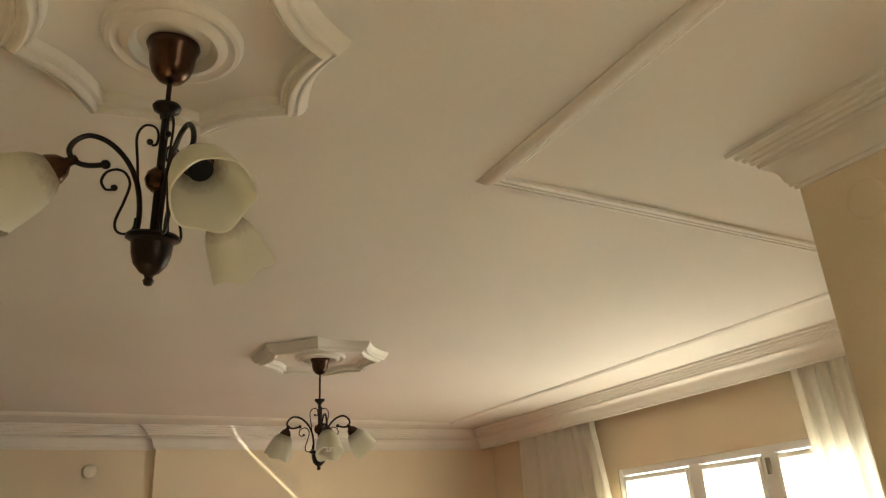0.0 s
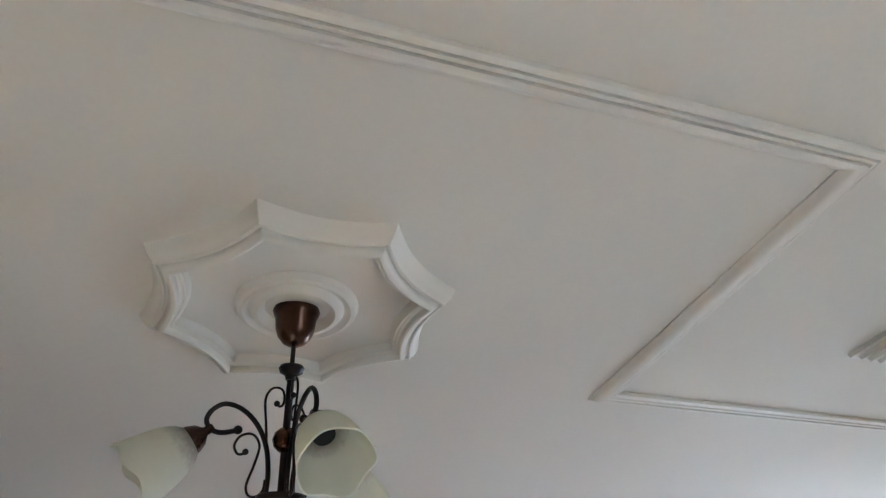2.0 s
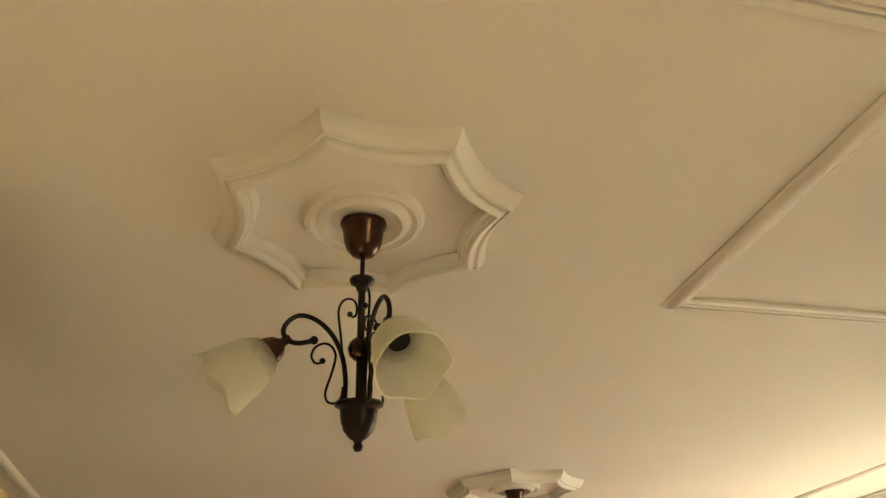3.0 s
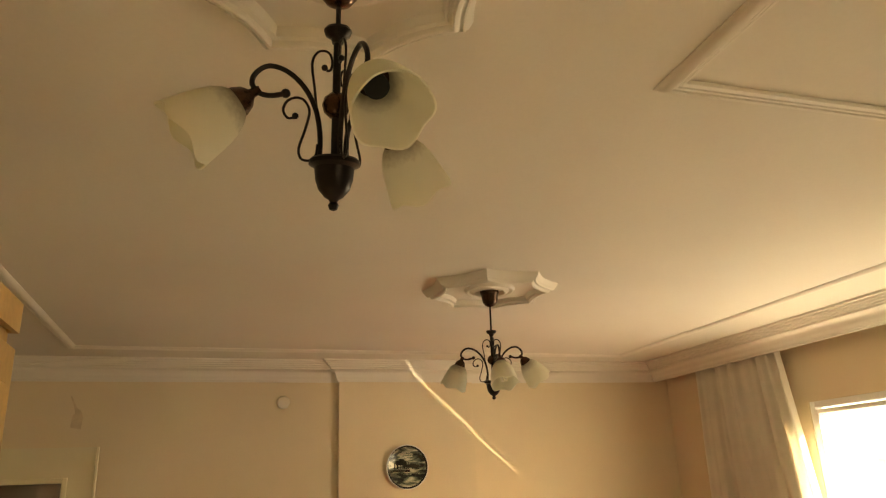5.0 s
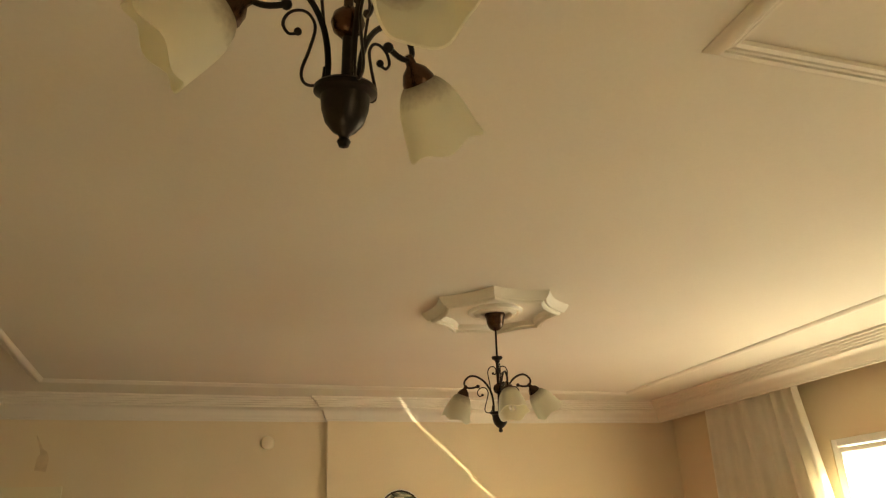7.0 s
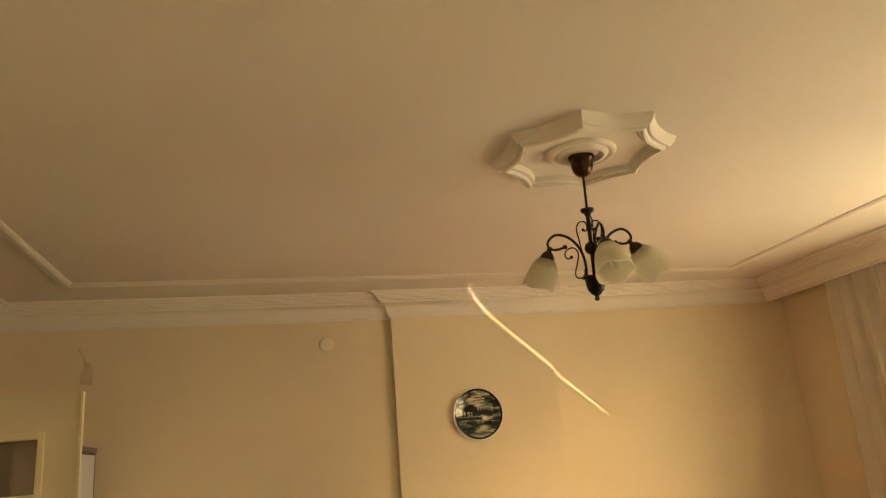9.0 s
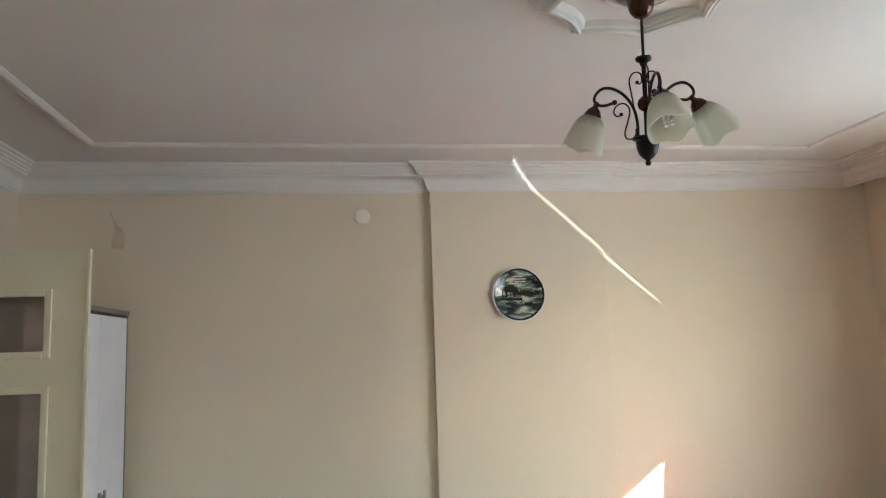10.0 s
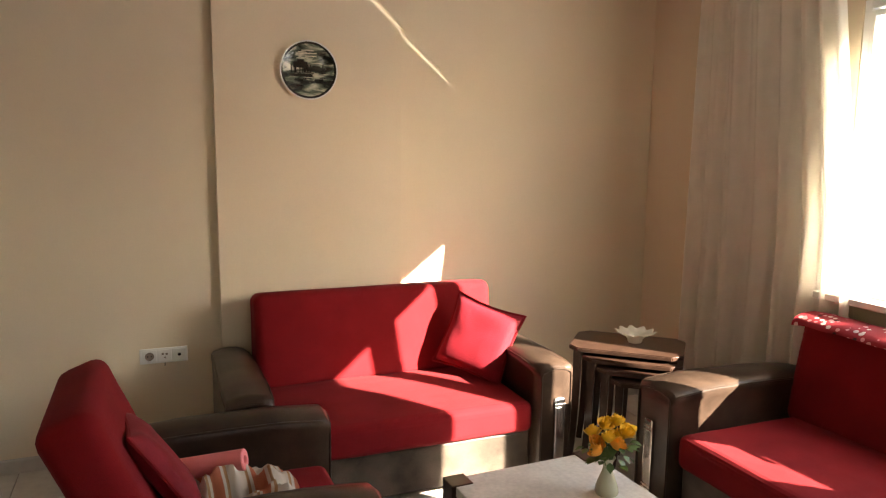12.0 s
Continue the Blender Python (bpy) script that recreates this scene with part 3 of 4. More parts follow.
for k in range(9):
    x, y, w = strokes.uniform(-0.08, 0.02), strokes.uniform(0.055, 0.098), strokes.uniform(0.03, 0.06)
    box(bm, x * (1 - 6 * (y - 0.055)), x * (1 - 6 * (y - 0.055)) + w, y, y + 0.004, 0.006, 0.0128 + 0.004 * (y > 0.08))
part("painted_clouds", bm, pale, plate, "cream brushed clouds")

sk = thing("wall_socket", pose(0.617, WALLY, 0.507, 90, 0, 0), "white triple wall socket with power and aerial outlets", "socket")
part("cover", boxes((-0.111, 0.111, -0.038, 0.038, 0, 0.009), bevel=0.003), SOCKET, sk)
for k, x in enumerate((-0.066, 0.004, 0.072)):
    mod = part("module", boxes((x - 0.032, x + 0.032, -0.030, 0.030, 0.008, 0.0115), bevel=0.0015), SOCKET, sk)
    if k == 0:
        part("outlet_well", lathe([(0.021, 0.0), (0.021, 0.0015), (0.019, 0.0015), (0.018, 0.0004), (0.0001, 0.0003)], 28), GREYTRIM, mod, "recessed round outlet", True, pose(x, 0, 0.0115))
        part("pin_holes", boxes((x - 0.011, x - 0.006, -0.003, 0.003, 0.0117, 0.0126), (x + 0.006, x + 0.011, -0.003, 0.003, 0.0117, 0.0126)), BLACK, mod)
    elif k == 1:
        part("aerial_jack", boxes((x - 0.014, x - 0.004, 0.004, 0.014, 0.0114, 0.014), (x + 0.004, x + 0.014, 0.002, 0.012, 0.0114, 0.014),
                                  (x - 0.003, x + 0.005, -0.014, -0.006, 0.0114, 0.014)), GREYTRIM, mod)
    else:
        part("aerial_jack", lathe([(0.008, 0.0), (0.007, 0.004), (0.0001, 0.004)], 18), BLACK, mod, "", True, pose(x, 0, 0.0113))
part("cable_end", tube(bmesh.new(), [(0.004, -0.036, 0.004), (0.005, -0.046, 0.006), (0.003, -0.054, 0.005)], 0.003, 6), GREYTRIM, sk)

stain = bmesh.new()
vs = [stain.verts.new((x, 0, z)) for x, z in ((-0.03, 0.0), (0.03, -0.01), (0.035, 0.06), (0.028, 0.085), (0.02, 0.1), (-0.005, 0.12), (-0.04, 0.19), (-0.046, 0.187), (-0.02, 0.12),
                                             (-0.012, 0.088), (-0.026, 0.07))]
stain.faces.new(vs)
st = part("plaster_patch", stain, STAIN, None)
st.location = (-0.70, WALLY - 0.003, 2.20)
tagged(st, "bare brownish plaster patch on the cream wall", "stain", "", "structure")


# ---- door and wardrobe ----
def door_leaf():
    d = tagged(new("door_1"), "cream painted door with frosted glass panels, standing open", "door", "", "structure")
    d.matrix_world = pose(LEFT + 0.02, 4.165, 0.01)
    W, H, t = 0.78, 1.99, 0.038
    holes = [(0.10, W - 0.10, 1.65, 1.865), (0.10, W - 0.10, 0.98, 1.565), (0.10, W - 0.10, 0.18, 0.86)]
    bs = [(0, 0.10, -t, 0, 0, H), (W - 0.10, W, -t, 0, 0, H)]
    zs = [0, 0.18, 0.86, 0.98, 1.565, 1.65, 1.865, H]
    bs += [(0.10, W - 0.10, -t, 0, zs[i], zs[i + 1]) for i in range(0, 8, 2)]
    part("leaf", boxes(*bs), CREAM, d)
    for k, (x0, x1, z0, z1) in enumerate(holes):
        b = 0.022
        part("glazing_bead", boxes((x0, x0 + b, -t - 0.006, -t + 0.012, z0, z1), (x1 - b, x1, -t - 0.006, -t + 0.012, z0, z1),
                                   (x0 + b, x1 - b, -t - 0.006, -t + 0.012, z0, z0 + b), (x0 + b, x1 - b, -t - 0.006, -t + 0.012, z1 - b, z1), bevel=0.003), CREAM, d)
        if k < 2:
            part("glass_panel", boxes((x0, x1, -t / 2 - 0.003, -t / 2 + 0.003, z0, z1)), frosted, d, "frosted patterned glass panel")
        else:
            part("lower_panel", boxes((x0, x1, -t / 2 - 0.008, -t / 2 + 0.008, z0, z1), bevel=0.004), CREAM, d)
    part("edge_lip", boxes((W, W + 0.012, -t - 0.008, -t + 0.010, 0, H), bevel=0.002), CREAM, d)
    part("handle_plate", boxes((W - 0.085, W - 0.045, -t - 0.006, -t, 0.82, 1.06), bevel=0.003), STEEL, d, "tarnished metal handle plate")
    bm = bmesh.new()
    tube(bm, smooth_path([(W - 0.065, -t - 0.004, 0.99), (W - 0.065, -t - 0.045, 0.99), (W - 0.085, -t - 0.055, 0.99), (W - 0.17, -t - 0.052, 0.985)], 5), 0.009, 10)
    part("door_handle", bm, STEEL, d, "", True)
    part("lock_bolt", boxes((W + 0.001, W + 0.016, -t + 0.010, -0.012, 0.96, 1.0), bevel=0.002), STEEL, d)


door_leaf()
part_frame = boxes((LEFT - T, LEFT + 0.015, 3.27, 3.32, 0, 2.09), (LEFT - T, LEFT + 0.015, 4.14, 4.19, 0, 2.09), (LEFT - T, LEFT + 0.015, 3.32, 4.14, 2.04, 2.09), bevel=0.004)
structure("door_frame", part_frame, CREAM, "cream painted door frame", "door frame")

# tall cupboard beside the way in
OAK = material("honey_oak", (0.50, 0.32, 0.13), 0.4, vary=0.12, scale=5, fine=0.1, bump_scale=50, bump=0.03)
cb = thing("cupboard", pose(-0.310, 2.31, 0), "tall honey-coloured wooden cupboard with panelled doors and crown", "cupboard")
CH = 2.135
part("carcass", boxes((-0.60, -0.022, -0.80, 0, 0.0, CH)), OAK, cb)
part("crown", sweep([(0, 0), (0, -0.005), (-0.012, -0.005), (-0.018, 0.012), (-0.035, 0.03), (-0.045, 0.045), (-0.045, 0.06), (0, 0.06)], [(-0.60, 0.0), (0.0, 0.0), (0.0, -0.80)], CH),
     OAK, cb, "moulded wooden crown")
part("top_panel", boxes((-0.60, -0.002, -0.80, -0.002, CH + 0.002, CH + 0.05)), OAK, cb)
for k in range(2):
    y1 = -0.010 - 0.394 * k
    dr = part("cupboard_door", boxes((-0.018, 0, y1 - 0.386, y1, 0.08, CH - 0.04), bevel=0.003), OAK, cb)
    part("door_panel", boxes((0.0, 0.008, y1 - 0.32, y1 - 0.066, 0.18, CH - 0.12), bevel=0.006), OAK, dr)
    part("knob", lathe([(0.0001, 0.0), (0.006, 0.0), (0.006, 0.014), (0.014, 0.02), (0.012, 0.03), (0.0001, 0.032)], 16), STEEL, dr, "", True,
         pose(0.0, y1 - (0.36 if k == 0 else 0.03), 1.0, 0, 90, 0))

wr = thing("wardrobe", pose(-0.61, 5.40, 0), "white wardrobe with dark top edge and bar handles", "wardrobe")
part("body", boxes((-0.50, -0.022, -1.15, -0.002, 0, 1.84)), WHITE, wr)
part("side_panel", boxes((-0.502, 0.001, -0.0, 0.016, 0, 1.85)), GREYTRIM, wr, "dark grey side edge")
part("top_board", boxes((-0.51, 0.006, -1.16, 0.018, 1.851, 1.872)), GREYTRIM, wr, "dark brown top board")
for k in range(3):
    y1 = -0.003 - 0.382 * k
    dr = part("wardrobe_door", boxes((-0.020, 0.0, y1 - 0.379, y1, 0.06, 1.838), bevel=0.0015), WHITE, wr)
    hy = y1 - 0.345 if k % 2 == 0 else y1 - 0.03
    part("bar_handle", boxes((0.018, 0.028, hy - 0.006, hy + 0.006, 0.88, 1.10), (0.0, 0.02, hy - 0.004, hy + 0.004, 0.90, 0.915), (0.0, 0.02, hy - 0.004, hy + 0.004, 1.065, 1.08)), STEEL, dr)
part("plinth", boxes((-0.48, -0.03, -1.14, -0.006, 0.0, 0.055)), GREYTRIM, wr)


# ---- seats ----
def grown(bm, depth=0.004, scale=5.0):
    """Slight unevenness of upholstery."""
    bm.normal_update()
    for v in bm.verts:
        v.co += v.normal * depth * noise.noise(v.co * scale)
    return bm


def soft(x0, x1, y0, y1, z0, z1, bevel, seg=4, cuts=5, puff=0.0):
    bm = bmesh.new()
    box(bm, x0, x1, y0, y1, z0, z1, bevel, seg)
    bmesh.ops.subdivide_edges(bm, edges=[e for e in bm.edges if e.calc_length() > 0.12], cuts=cuts, use_grid_fill=True)
    if puff:
        cx, cy, cz = (x0 + x1) / 2, (y0 + y1) / 2, (z0 + z1) / 2
        for v in bm.verts:
            if v.co.z > cz:
                u, w = (v.co.x - cx) / (x1 - x0) * 2, (v.co.y - cy) / (y1 - y0) * 2
                v.co.z += puff * max(0, 1 - u * u) * max(0, 1 - w * w)
    return grown(bm)


def upholstered(name, m, width, label, category, arm=0.24, depth=0.86, back_h=0.83, seat_lean=-9, back_y=-0.135, thick=0.21, back_ends=None):
    """A seat that faces its own -y, its back at y=0; arms at both ends."""
    s = thing(name, m, label, category, "red and brown living room suite")
    inner = width / 2 - arm
    part("base", soft(-inner, inner, -depth + 0.06, -0.12, 0.05, 0.26, 0.012, 2, 4), BASEL, s, "worn brown leather base")
    part("seat", soft(-inner + 0.003, inner - 0.003, -depth + 0.02, -0.17, 0.262, 0.405, 0.035, 4, 6, 0.02), RED, s, "red velour seat cushion")
    b0, b1 = back_ends or (-inner - 0.026, inner + 0.026)
    back = soft(b0, b1, -thick * 0.52, thick * 0.48, -0.02, back_h - 0.38, 0.045, 4, 6)
    part("backrest", back, RED, s, "red velour backrest", True, pose(0, back_y, 0.385, seat_lean))
    part("back_panel", soft(-inner, inner, -0.13, -0.02, 0.05, 0.52, 0.02, 2, 3), BASEL, s)
    for k in (-1, 1):
        bm = bmesh.new()
        ys = [-depth + 0.06, -depth + 0.02, -depth + 0.05, -depth + 0.16, -depth + 0.4, -0.30, -0.06]
        prof = [(-0.47, 0.05), (-0.475, 0.30), (-0.48, 0.520), (-0.505, 0.532), (-0.50, 0.556), (-0.44, 0.570), (-0.22, 0.581), (0, 0.585),
                (0.22, 0.581), (0.44, 0.570), (0.50, 0.556), (0.505, 0.532), (0.48, 0.520), (0.475, 0.30), (0.47, 0.05)]
        rings = []
        for i, (yy, fat, top) in enumerate(zip((-depth, -depth + 0.015, -depth + 0.06, -depth + 0.2, -0.36, -0.12, -0.02, 0.0),
                                               (0.86, 0.96, 1.0, 1.0, 0.95, 0.90, 0.86, 0.80), (-0.02, -0.004, 0.0, 0.012, 0.010, -0.004, -0.02, -0.04))):
            rings.append([bm.verts.new((k * (inner + arm / 2) + u * arm * fat, yy, h + (top if h > 0.3 else 0))) for u, h in prof])
        for a, b in zip(rings, rings[1:]):
            for j in range(len(prof) - 1):
                bm.faces.new((a[j], a[j + 1], b[j + 1], b[j]))
            bm.faces.new((a[-1], a[0], b[0], b[-1]))
        bm.faces.new(rings[0])
        bm.faces.new(rings[-1][::-1])
        bmesh.ops.recalc_face_normals(bm, faces=bm.faces)
        bmesh.ops.subdivide_edges(bm, edges=[e for e in bm.edges if e.calc_length() > 0.06], cuts=2, use_grid_fill=True)
        armo = part("armrest", grown(bm, 0.004, 9), LEATHER, s, "brown leather armrest", True)
        x = k * (inner + arm / 2)
        front = bmesh.new()
        e, y = arm * 0.40, -depth - 0.002
        tube(front, smooth_path([(x - e, y, 0.07), (x - e, y, 0.30), (x - e, y, 0.49), (x - e * 0.9, y, 0.54), (x, y, 0.558),
                                 (x + e * 0.9, y, 0.54), (x + e, y, 0.49), (x + e, y, 0.30), (x + e, y, 0.07)], 5), 0.005, 6)
        part("piping", front, LEATHER, armo, "leather piping", True)
        for q in (-1, 1):
            seam = tube(bmesh.new(), smooth_path([(x + q * arm * 0.46, -depth + 0.015, 0.551), (x + q * arm * 0.487, -depth + 0.06, 0.560), (x + q * arm * 0.487, -depth + 0.2, 0.570),
                                                  (x + q * arm * 0.463, -0.36, 0.568), (x + q * arm * 0.438, -0.12, 0.556)], 5), 0.0045, 6)
            part("piping", seam, LEATHER, armo, "leather piping", True)
        trim = boxes((x + k * 0.018 - 0.026, x + k * 0.018 + 0.026, -depth - 0.012, -depth - 0.001, 0.09, 0.42), bevel=0.008)
        trimo = part("front_trim", trim, CHROME, armo, "chrome strip on the front")
        for z in (0.11, 0.125, 0.37, 0.385):
            part("trim_ridge", boxes((x + k * 0.018 - 0.028, x + k * 0.018 + 0.028, -depth - 0.015, -depth - 0.004, z, z + 0.008), bevel=0.002), CHROME, armo)
    for fx in (-width / 2 + 0.1, width / 2 - 0.1):
        for fy in (-depth + 0.1, -0.1):
            part("foot", lathe([(0.0001, 0), (0.022, 0), (0.026, 0.052), (0.0001, 0.052)], 14), BLACK, s, "", True, pose(fx, fy, 0))
    return s


upholstered("sofa", pose(1.585, 5.385, 0), 1.54, "red velour two-seat sofa with brown leather arms against the far wall", "sofa", arm=0.19, back_ends=(-0.565, 0.665))
upholstered("sofa", pose(3.365, 3.29, 0, 0, 0, -90), 1.95, "red velour sofa with brown leather arms under the window", "sofa")
upholstered("armchair", pose(0.30, 4.01, 0, 0, 0, 90), 0.86, "red velour armchair with brown leather arms, strewn with cloth", "armchair", arm=0.17, back_h=0.885, seat_lean=-22, back_y=-0.24, thick=0.16)


def cushion(m, w, h, d, label):
    c = thing("cushion", m, label, "cushion", "red cushions")
    part("cover", pillow(w, h, d), REDC, c, "", True)
    bm = bmesh.new()
    n = 12
    edge = []
    for u, v in [(i / n * 2 - 1, -1) for i in range(n)] + [(1, i / n * 2 - 1) for i in range(n)] + [(1 - i / n * 2, 1) for i in range(n)] + [(-1, 1 - i / n * 2) for i in range(n)]:
        edge.append((u * w / 2 * (1 - 0.10 * (1 - v * v) * abs(u) ** 4), 0, v * h / 2 * (1 - 0.10 * (1 - u * u) * abs(v) ** 4)))
    tube(bm, edge + edge[:1], 0.007, 6)
    part("piping", bm, RED, c, "", True)
    return c


cushion(pose(2.075, 4.97, 0.600, -20, 14, -48), 0.37, 0.37, 0.10, "red satin square cushion leaning on the sofa back")
cushion(pose(0.585, 4.01, 0.59, -33, 2, 96), 0.29, 0.36, 0.09, "red velour square cushion leaning in the armchair")


# ---- tables ----
def coffee_table():
    t = thing("coffee_table", pose(1.80, 3.50, 0, 0, 0, 2), "low coffee table with pale laminate top and dark corner posts", "coffee table")
    w, d, h = 0.30, 0.47, 0.42
    part("tabletop", boxes((-w + 0.01, w - 0.01, -d + 0.01, d - 0.01, h - 0.036, h), bevel=0.003), PALEWOOD, t, "pale streaked laminate top")
    for sx in (-1, 1):
        for sy in (-1, 1):
            x, y = sx * (w - 0.035), sy * (d - 0.035)
            part("leg", boxes((x - 0.04, x + 0.04, y - 0.04, y + 0.04, 0, h + 0.004), bevel=0.003), DARKWOOD, t, "dark brown corner post")
    for yy in (-d + 0.03, d - 0.03):
        part("apron", boxes((-w + 0.02, w - 0.02, yy - 0.01, yy + 0.01, h - 0.09, h - 0.037)), PALEWOOD, t)
    part("shelf", boxes((-w + 0.03, w - 0.03, -d + 0.03, d - 0.03, 0.12, 0.14), bevel=0.002), PALEWOOD, t)


coffee_table()


def nest_table(w, d, h, m, label):
    t = thing("nesting_table", m, label, "side table", "nest of tables")
    bm = bmesh.new()
    c = 0.05
    out = [(-w / 2 + c, -d / 2), (w / 2 - c, -d / 2), (w / 2, -d / 2 + c), (w / 2, d / 2 - c), (w / 2 - c, d / 2), (-w / 2 + c, d / 2), (-w / 2, d / 2 - c), (-w / 2, -d / 2 + c)]
    lo, hi = [bm.verts.new((x, y, h - 0.022)) for x, y in out], [bm.verts.new((x, y, h)) for x, y in out]
    bm.faces.new(hi)
    bm.faces.new(lo[::-1])
    for i in range(8):
        bm.faces.new((lo[i], lo[(i + 1) % 8], hi[(i + 1) % 8], hi[i]))
    bmesh.ops.bevel(bm, geom=list(bm.edges), offset=0.004, segments=2, affect="EDGES")
    part("tabletop", bm, DARKWOOD, t, "dark walnut top with cut corners")
    for sx in (-1, 1):
        for sy in (-1, 1):
            x, y = sx * (w / 2 - 0.045), sy * (d / 2 - 0.04)
            bm = bmesh.new()
            ring = [[(-0.017, -0.012), (0.017, -0.012), (0.017, 0.012), (-0.017, 0.012)]]
            levels = []
            for k in range(7):
                f = k / 6
                off = 0.022 * (1 - f) ** 3 * sx
                s = 0.85 + 0.25 * f
                levels.append([bm.verts.new((x + off + u * s, y + v * s, f * (h - 0.023))) for u, v in ring[0]])
            for a, b in zip(levels, levels[1:]):
                for i in range(4):
                    bm.faces.new((a[i], a[(i + 1) % 4], b[(i + 1) % 4], b[i]))
            bm.faces.new(levels[0][::-1])
            bm.faces.new(levels[-1])
            part("leg", bm, DARKWOOD, t)
        xx = sx * (w / 2 - 0.045)
        part("side_rail", boxes((xx - 0.009, xx + 0.009, -d / 2 + 0.054, d / 2 - 0.054, h - 0.07, h - 0.023)), DARKWOOD, t)
    part("back_rail", boxes((-w / 2 + 0.064, w / 2 - 0.064, d / 2 - 0.048, d / 2 - 0.03, h - 0.07, h - 0.023)), DARKWOOD, t)
    return t


NX = pose(2.765, 4.69, 0, 0, 0, -42)
for k in range(4):
    nest_table(0.54 - 0.075 * k, 0.36 - 0.012 * k, 0.585 - 0.038 * k, NX @ pose(0.036 * k, -0.044 * k, 0),
               "dark walnut table, the largest of the nest" if k == 0 else "dark walnut table nested under a larger one")

bowl = thing("glass_bowl", NX @ pose(0.03, 0.03, 0.585), "white scalloped glass bowl on the side table", "bowl")
bp = [(0.0001, 0.004), (0.028, 0.004), (0.030, 0.0), (0.034, 0.004), (0.036, 0.018), (0.050, 0.034), (0.072, 0.046), (0.094, 0.054)]
part("dish", lathe(bp + [(r - 0.002, h + 0.003) for r, h in bp[:3:-1]] + [(0.0001, 0.016)], 60,
                   lambda a, i: (1 + (0.10 if 5 < i < 10 else 0.03) * math.cos(10 * a), 0.006 * math.cos(10 * a) if 5 < i < 10 else 0.0)), GLASSW, bowl, "", True)

# vase with roses
CELADON = material("celadon_glaze", (0.50, 0.50, 0.36), 0.2, vary=0.06, scale=12)
vase = thing("vase", pose(1.945, 3.67, 0.4205), "pale green vase of yellow roses on the coffee table", "vase")
vp = [(0.0001, 0.0), (0.036, 0.0), (0.039, 0.007), (0.037, 0.024), (0.029, 0.048), (0.019, 0.073), (0.0145, 0.091), (0.017, 0.108), (0.026, 0.125)]
part("vase_body", lathe(vp + [(r - 0.003, h) for r, h in vp[:3:-1]], 32), CELADON, vase, "pale green glazed flared vase", True)


def rose_petal(r, k):
    """One curled petal of a rose; k counts outwards from the heart."""
    bm = bmesh.new()
    f = k / 12
    rad, hh = r * (0.18 + 0.82 * f), r * (1.35 - 0.55 * f)
    vsr = []
    for j in range(4):
        row = []
        for i in range(6):
            a = k * 2.4 + (i / 5 - 0.5) * (1.6 + 0.3 * f)
            s = j / 3
            rr = rad * (0.35 + 0.65 * math.sin(s * 1.5)) + 0.15 * rad * max(0, s - 0.7) * f
            row.append(bm.verts.new((rr * math.cos(a), rr * math.sin(a), hh * s - 0.12 * rad * abs(i - 2.5) * s - 0.3 * r)))
        vsr.append(row)
    for p, q in zip(vsr, vsr[1:]):
        for i in range(5):
            bm.faces.new((p[i], p[i + 1], q[i + 1], q[i]))
    return bm


PETALS = {}
for tone in (ROSE, ROSE2):
    PETALS[tone.name] = [finish("petal", rose_petal(0.030, k), tone, True) for k in range(13)]
rng = random.Random(4)
heads = [(-0.052, -0.012, 0.215), (-0.022, -0.030, 0.232), (0.012, -0.020, 0.225), (0.040, -0.022, 0.236), (-0.040, 0.020, 0.232), (0.0, 0.022, 0.250), (0.038, 0.018, 0.258),
         (0.062, 0.0, 0.228), (0.018, 0.045, 0.240), (-0.060, -0.036, 0.200), (-0.005, -0.048, 0.212)]
for k, (x, y, z) in enumerate(heads):
    x, y, z = x * 1.15, y * 1.15, z - 0.028
    part("stem", tube(bmesh.new(), smooth_path([(x * 0.1, y * 0.1, 0.03), (x * 0.25, y * 0.25, 0.12), (x, y, z)], 4), 0.0022, 5), LEAF, vase)
    tone = ROSE2 if k in (0, 9, 10) else ROSE
    head = part("rose_bloom", lathe([(0.0001, -0.012), (0.006, -0.010), (0.008, 0.0), (0.005, 0.012), (0.0001, 0.016)], 10), tone, vase, "orange rose" if tone is ROSE2 else "yellow rose", True,
                Matrix.Translation((x, y, z)) @ pose(0, 0, 0, -y * 500, x * 500, rng.uniform(0, 360)))
    size = 1.0 + 0.16 * rng.random()
    for shape in PETALS[tone.name]:
        petal = new("petal", shape)
        petal.parent = head
        petal.scale = (size, size, size)
for k in range(40):
    a, rr, z = rng.uniform(0, 2 * math.pi), rng.uniform(0.02, 0.078), rng.uniform(0.115, 0.195)
    bm = bmesh.new()
    L = rng.uniform(0.03, 0.048)
    up = [[(0, 0, 0)], [(-0.3, 0.35, 0.05), (0, 0.35, 0), (0.3, 0.35, 0.05)], [(-0.33, 0.6, 0.02), (0, 0.6, -0.03), (0.33, 0.6, 0.02)], [(0, 1, -0.18)]]
    g = [[bm.verts.new(Vector(p) * L) for p in row] for row in up]
    bm.faces.new((g[0][0], g[1][1], g[1][0])), bm.faces.new((g[0][0], g[1][2], g[1][1]))
    for i in range(2):
        bm.faces.new((g[1][i], g[1][i + 1], g[2][i + 1], g[2][i]))
        bm.faces.new((g[2][i], g[2][i + 1], g[3][0]))
    part("leaf", bm, LEAF, vase, "", True, pose(rr * math.cos(a), rr * math.sin(a), z, rng.uniform(-40, 20), 0, math.degrees(a) - 90))


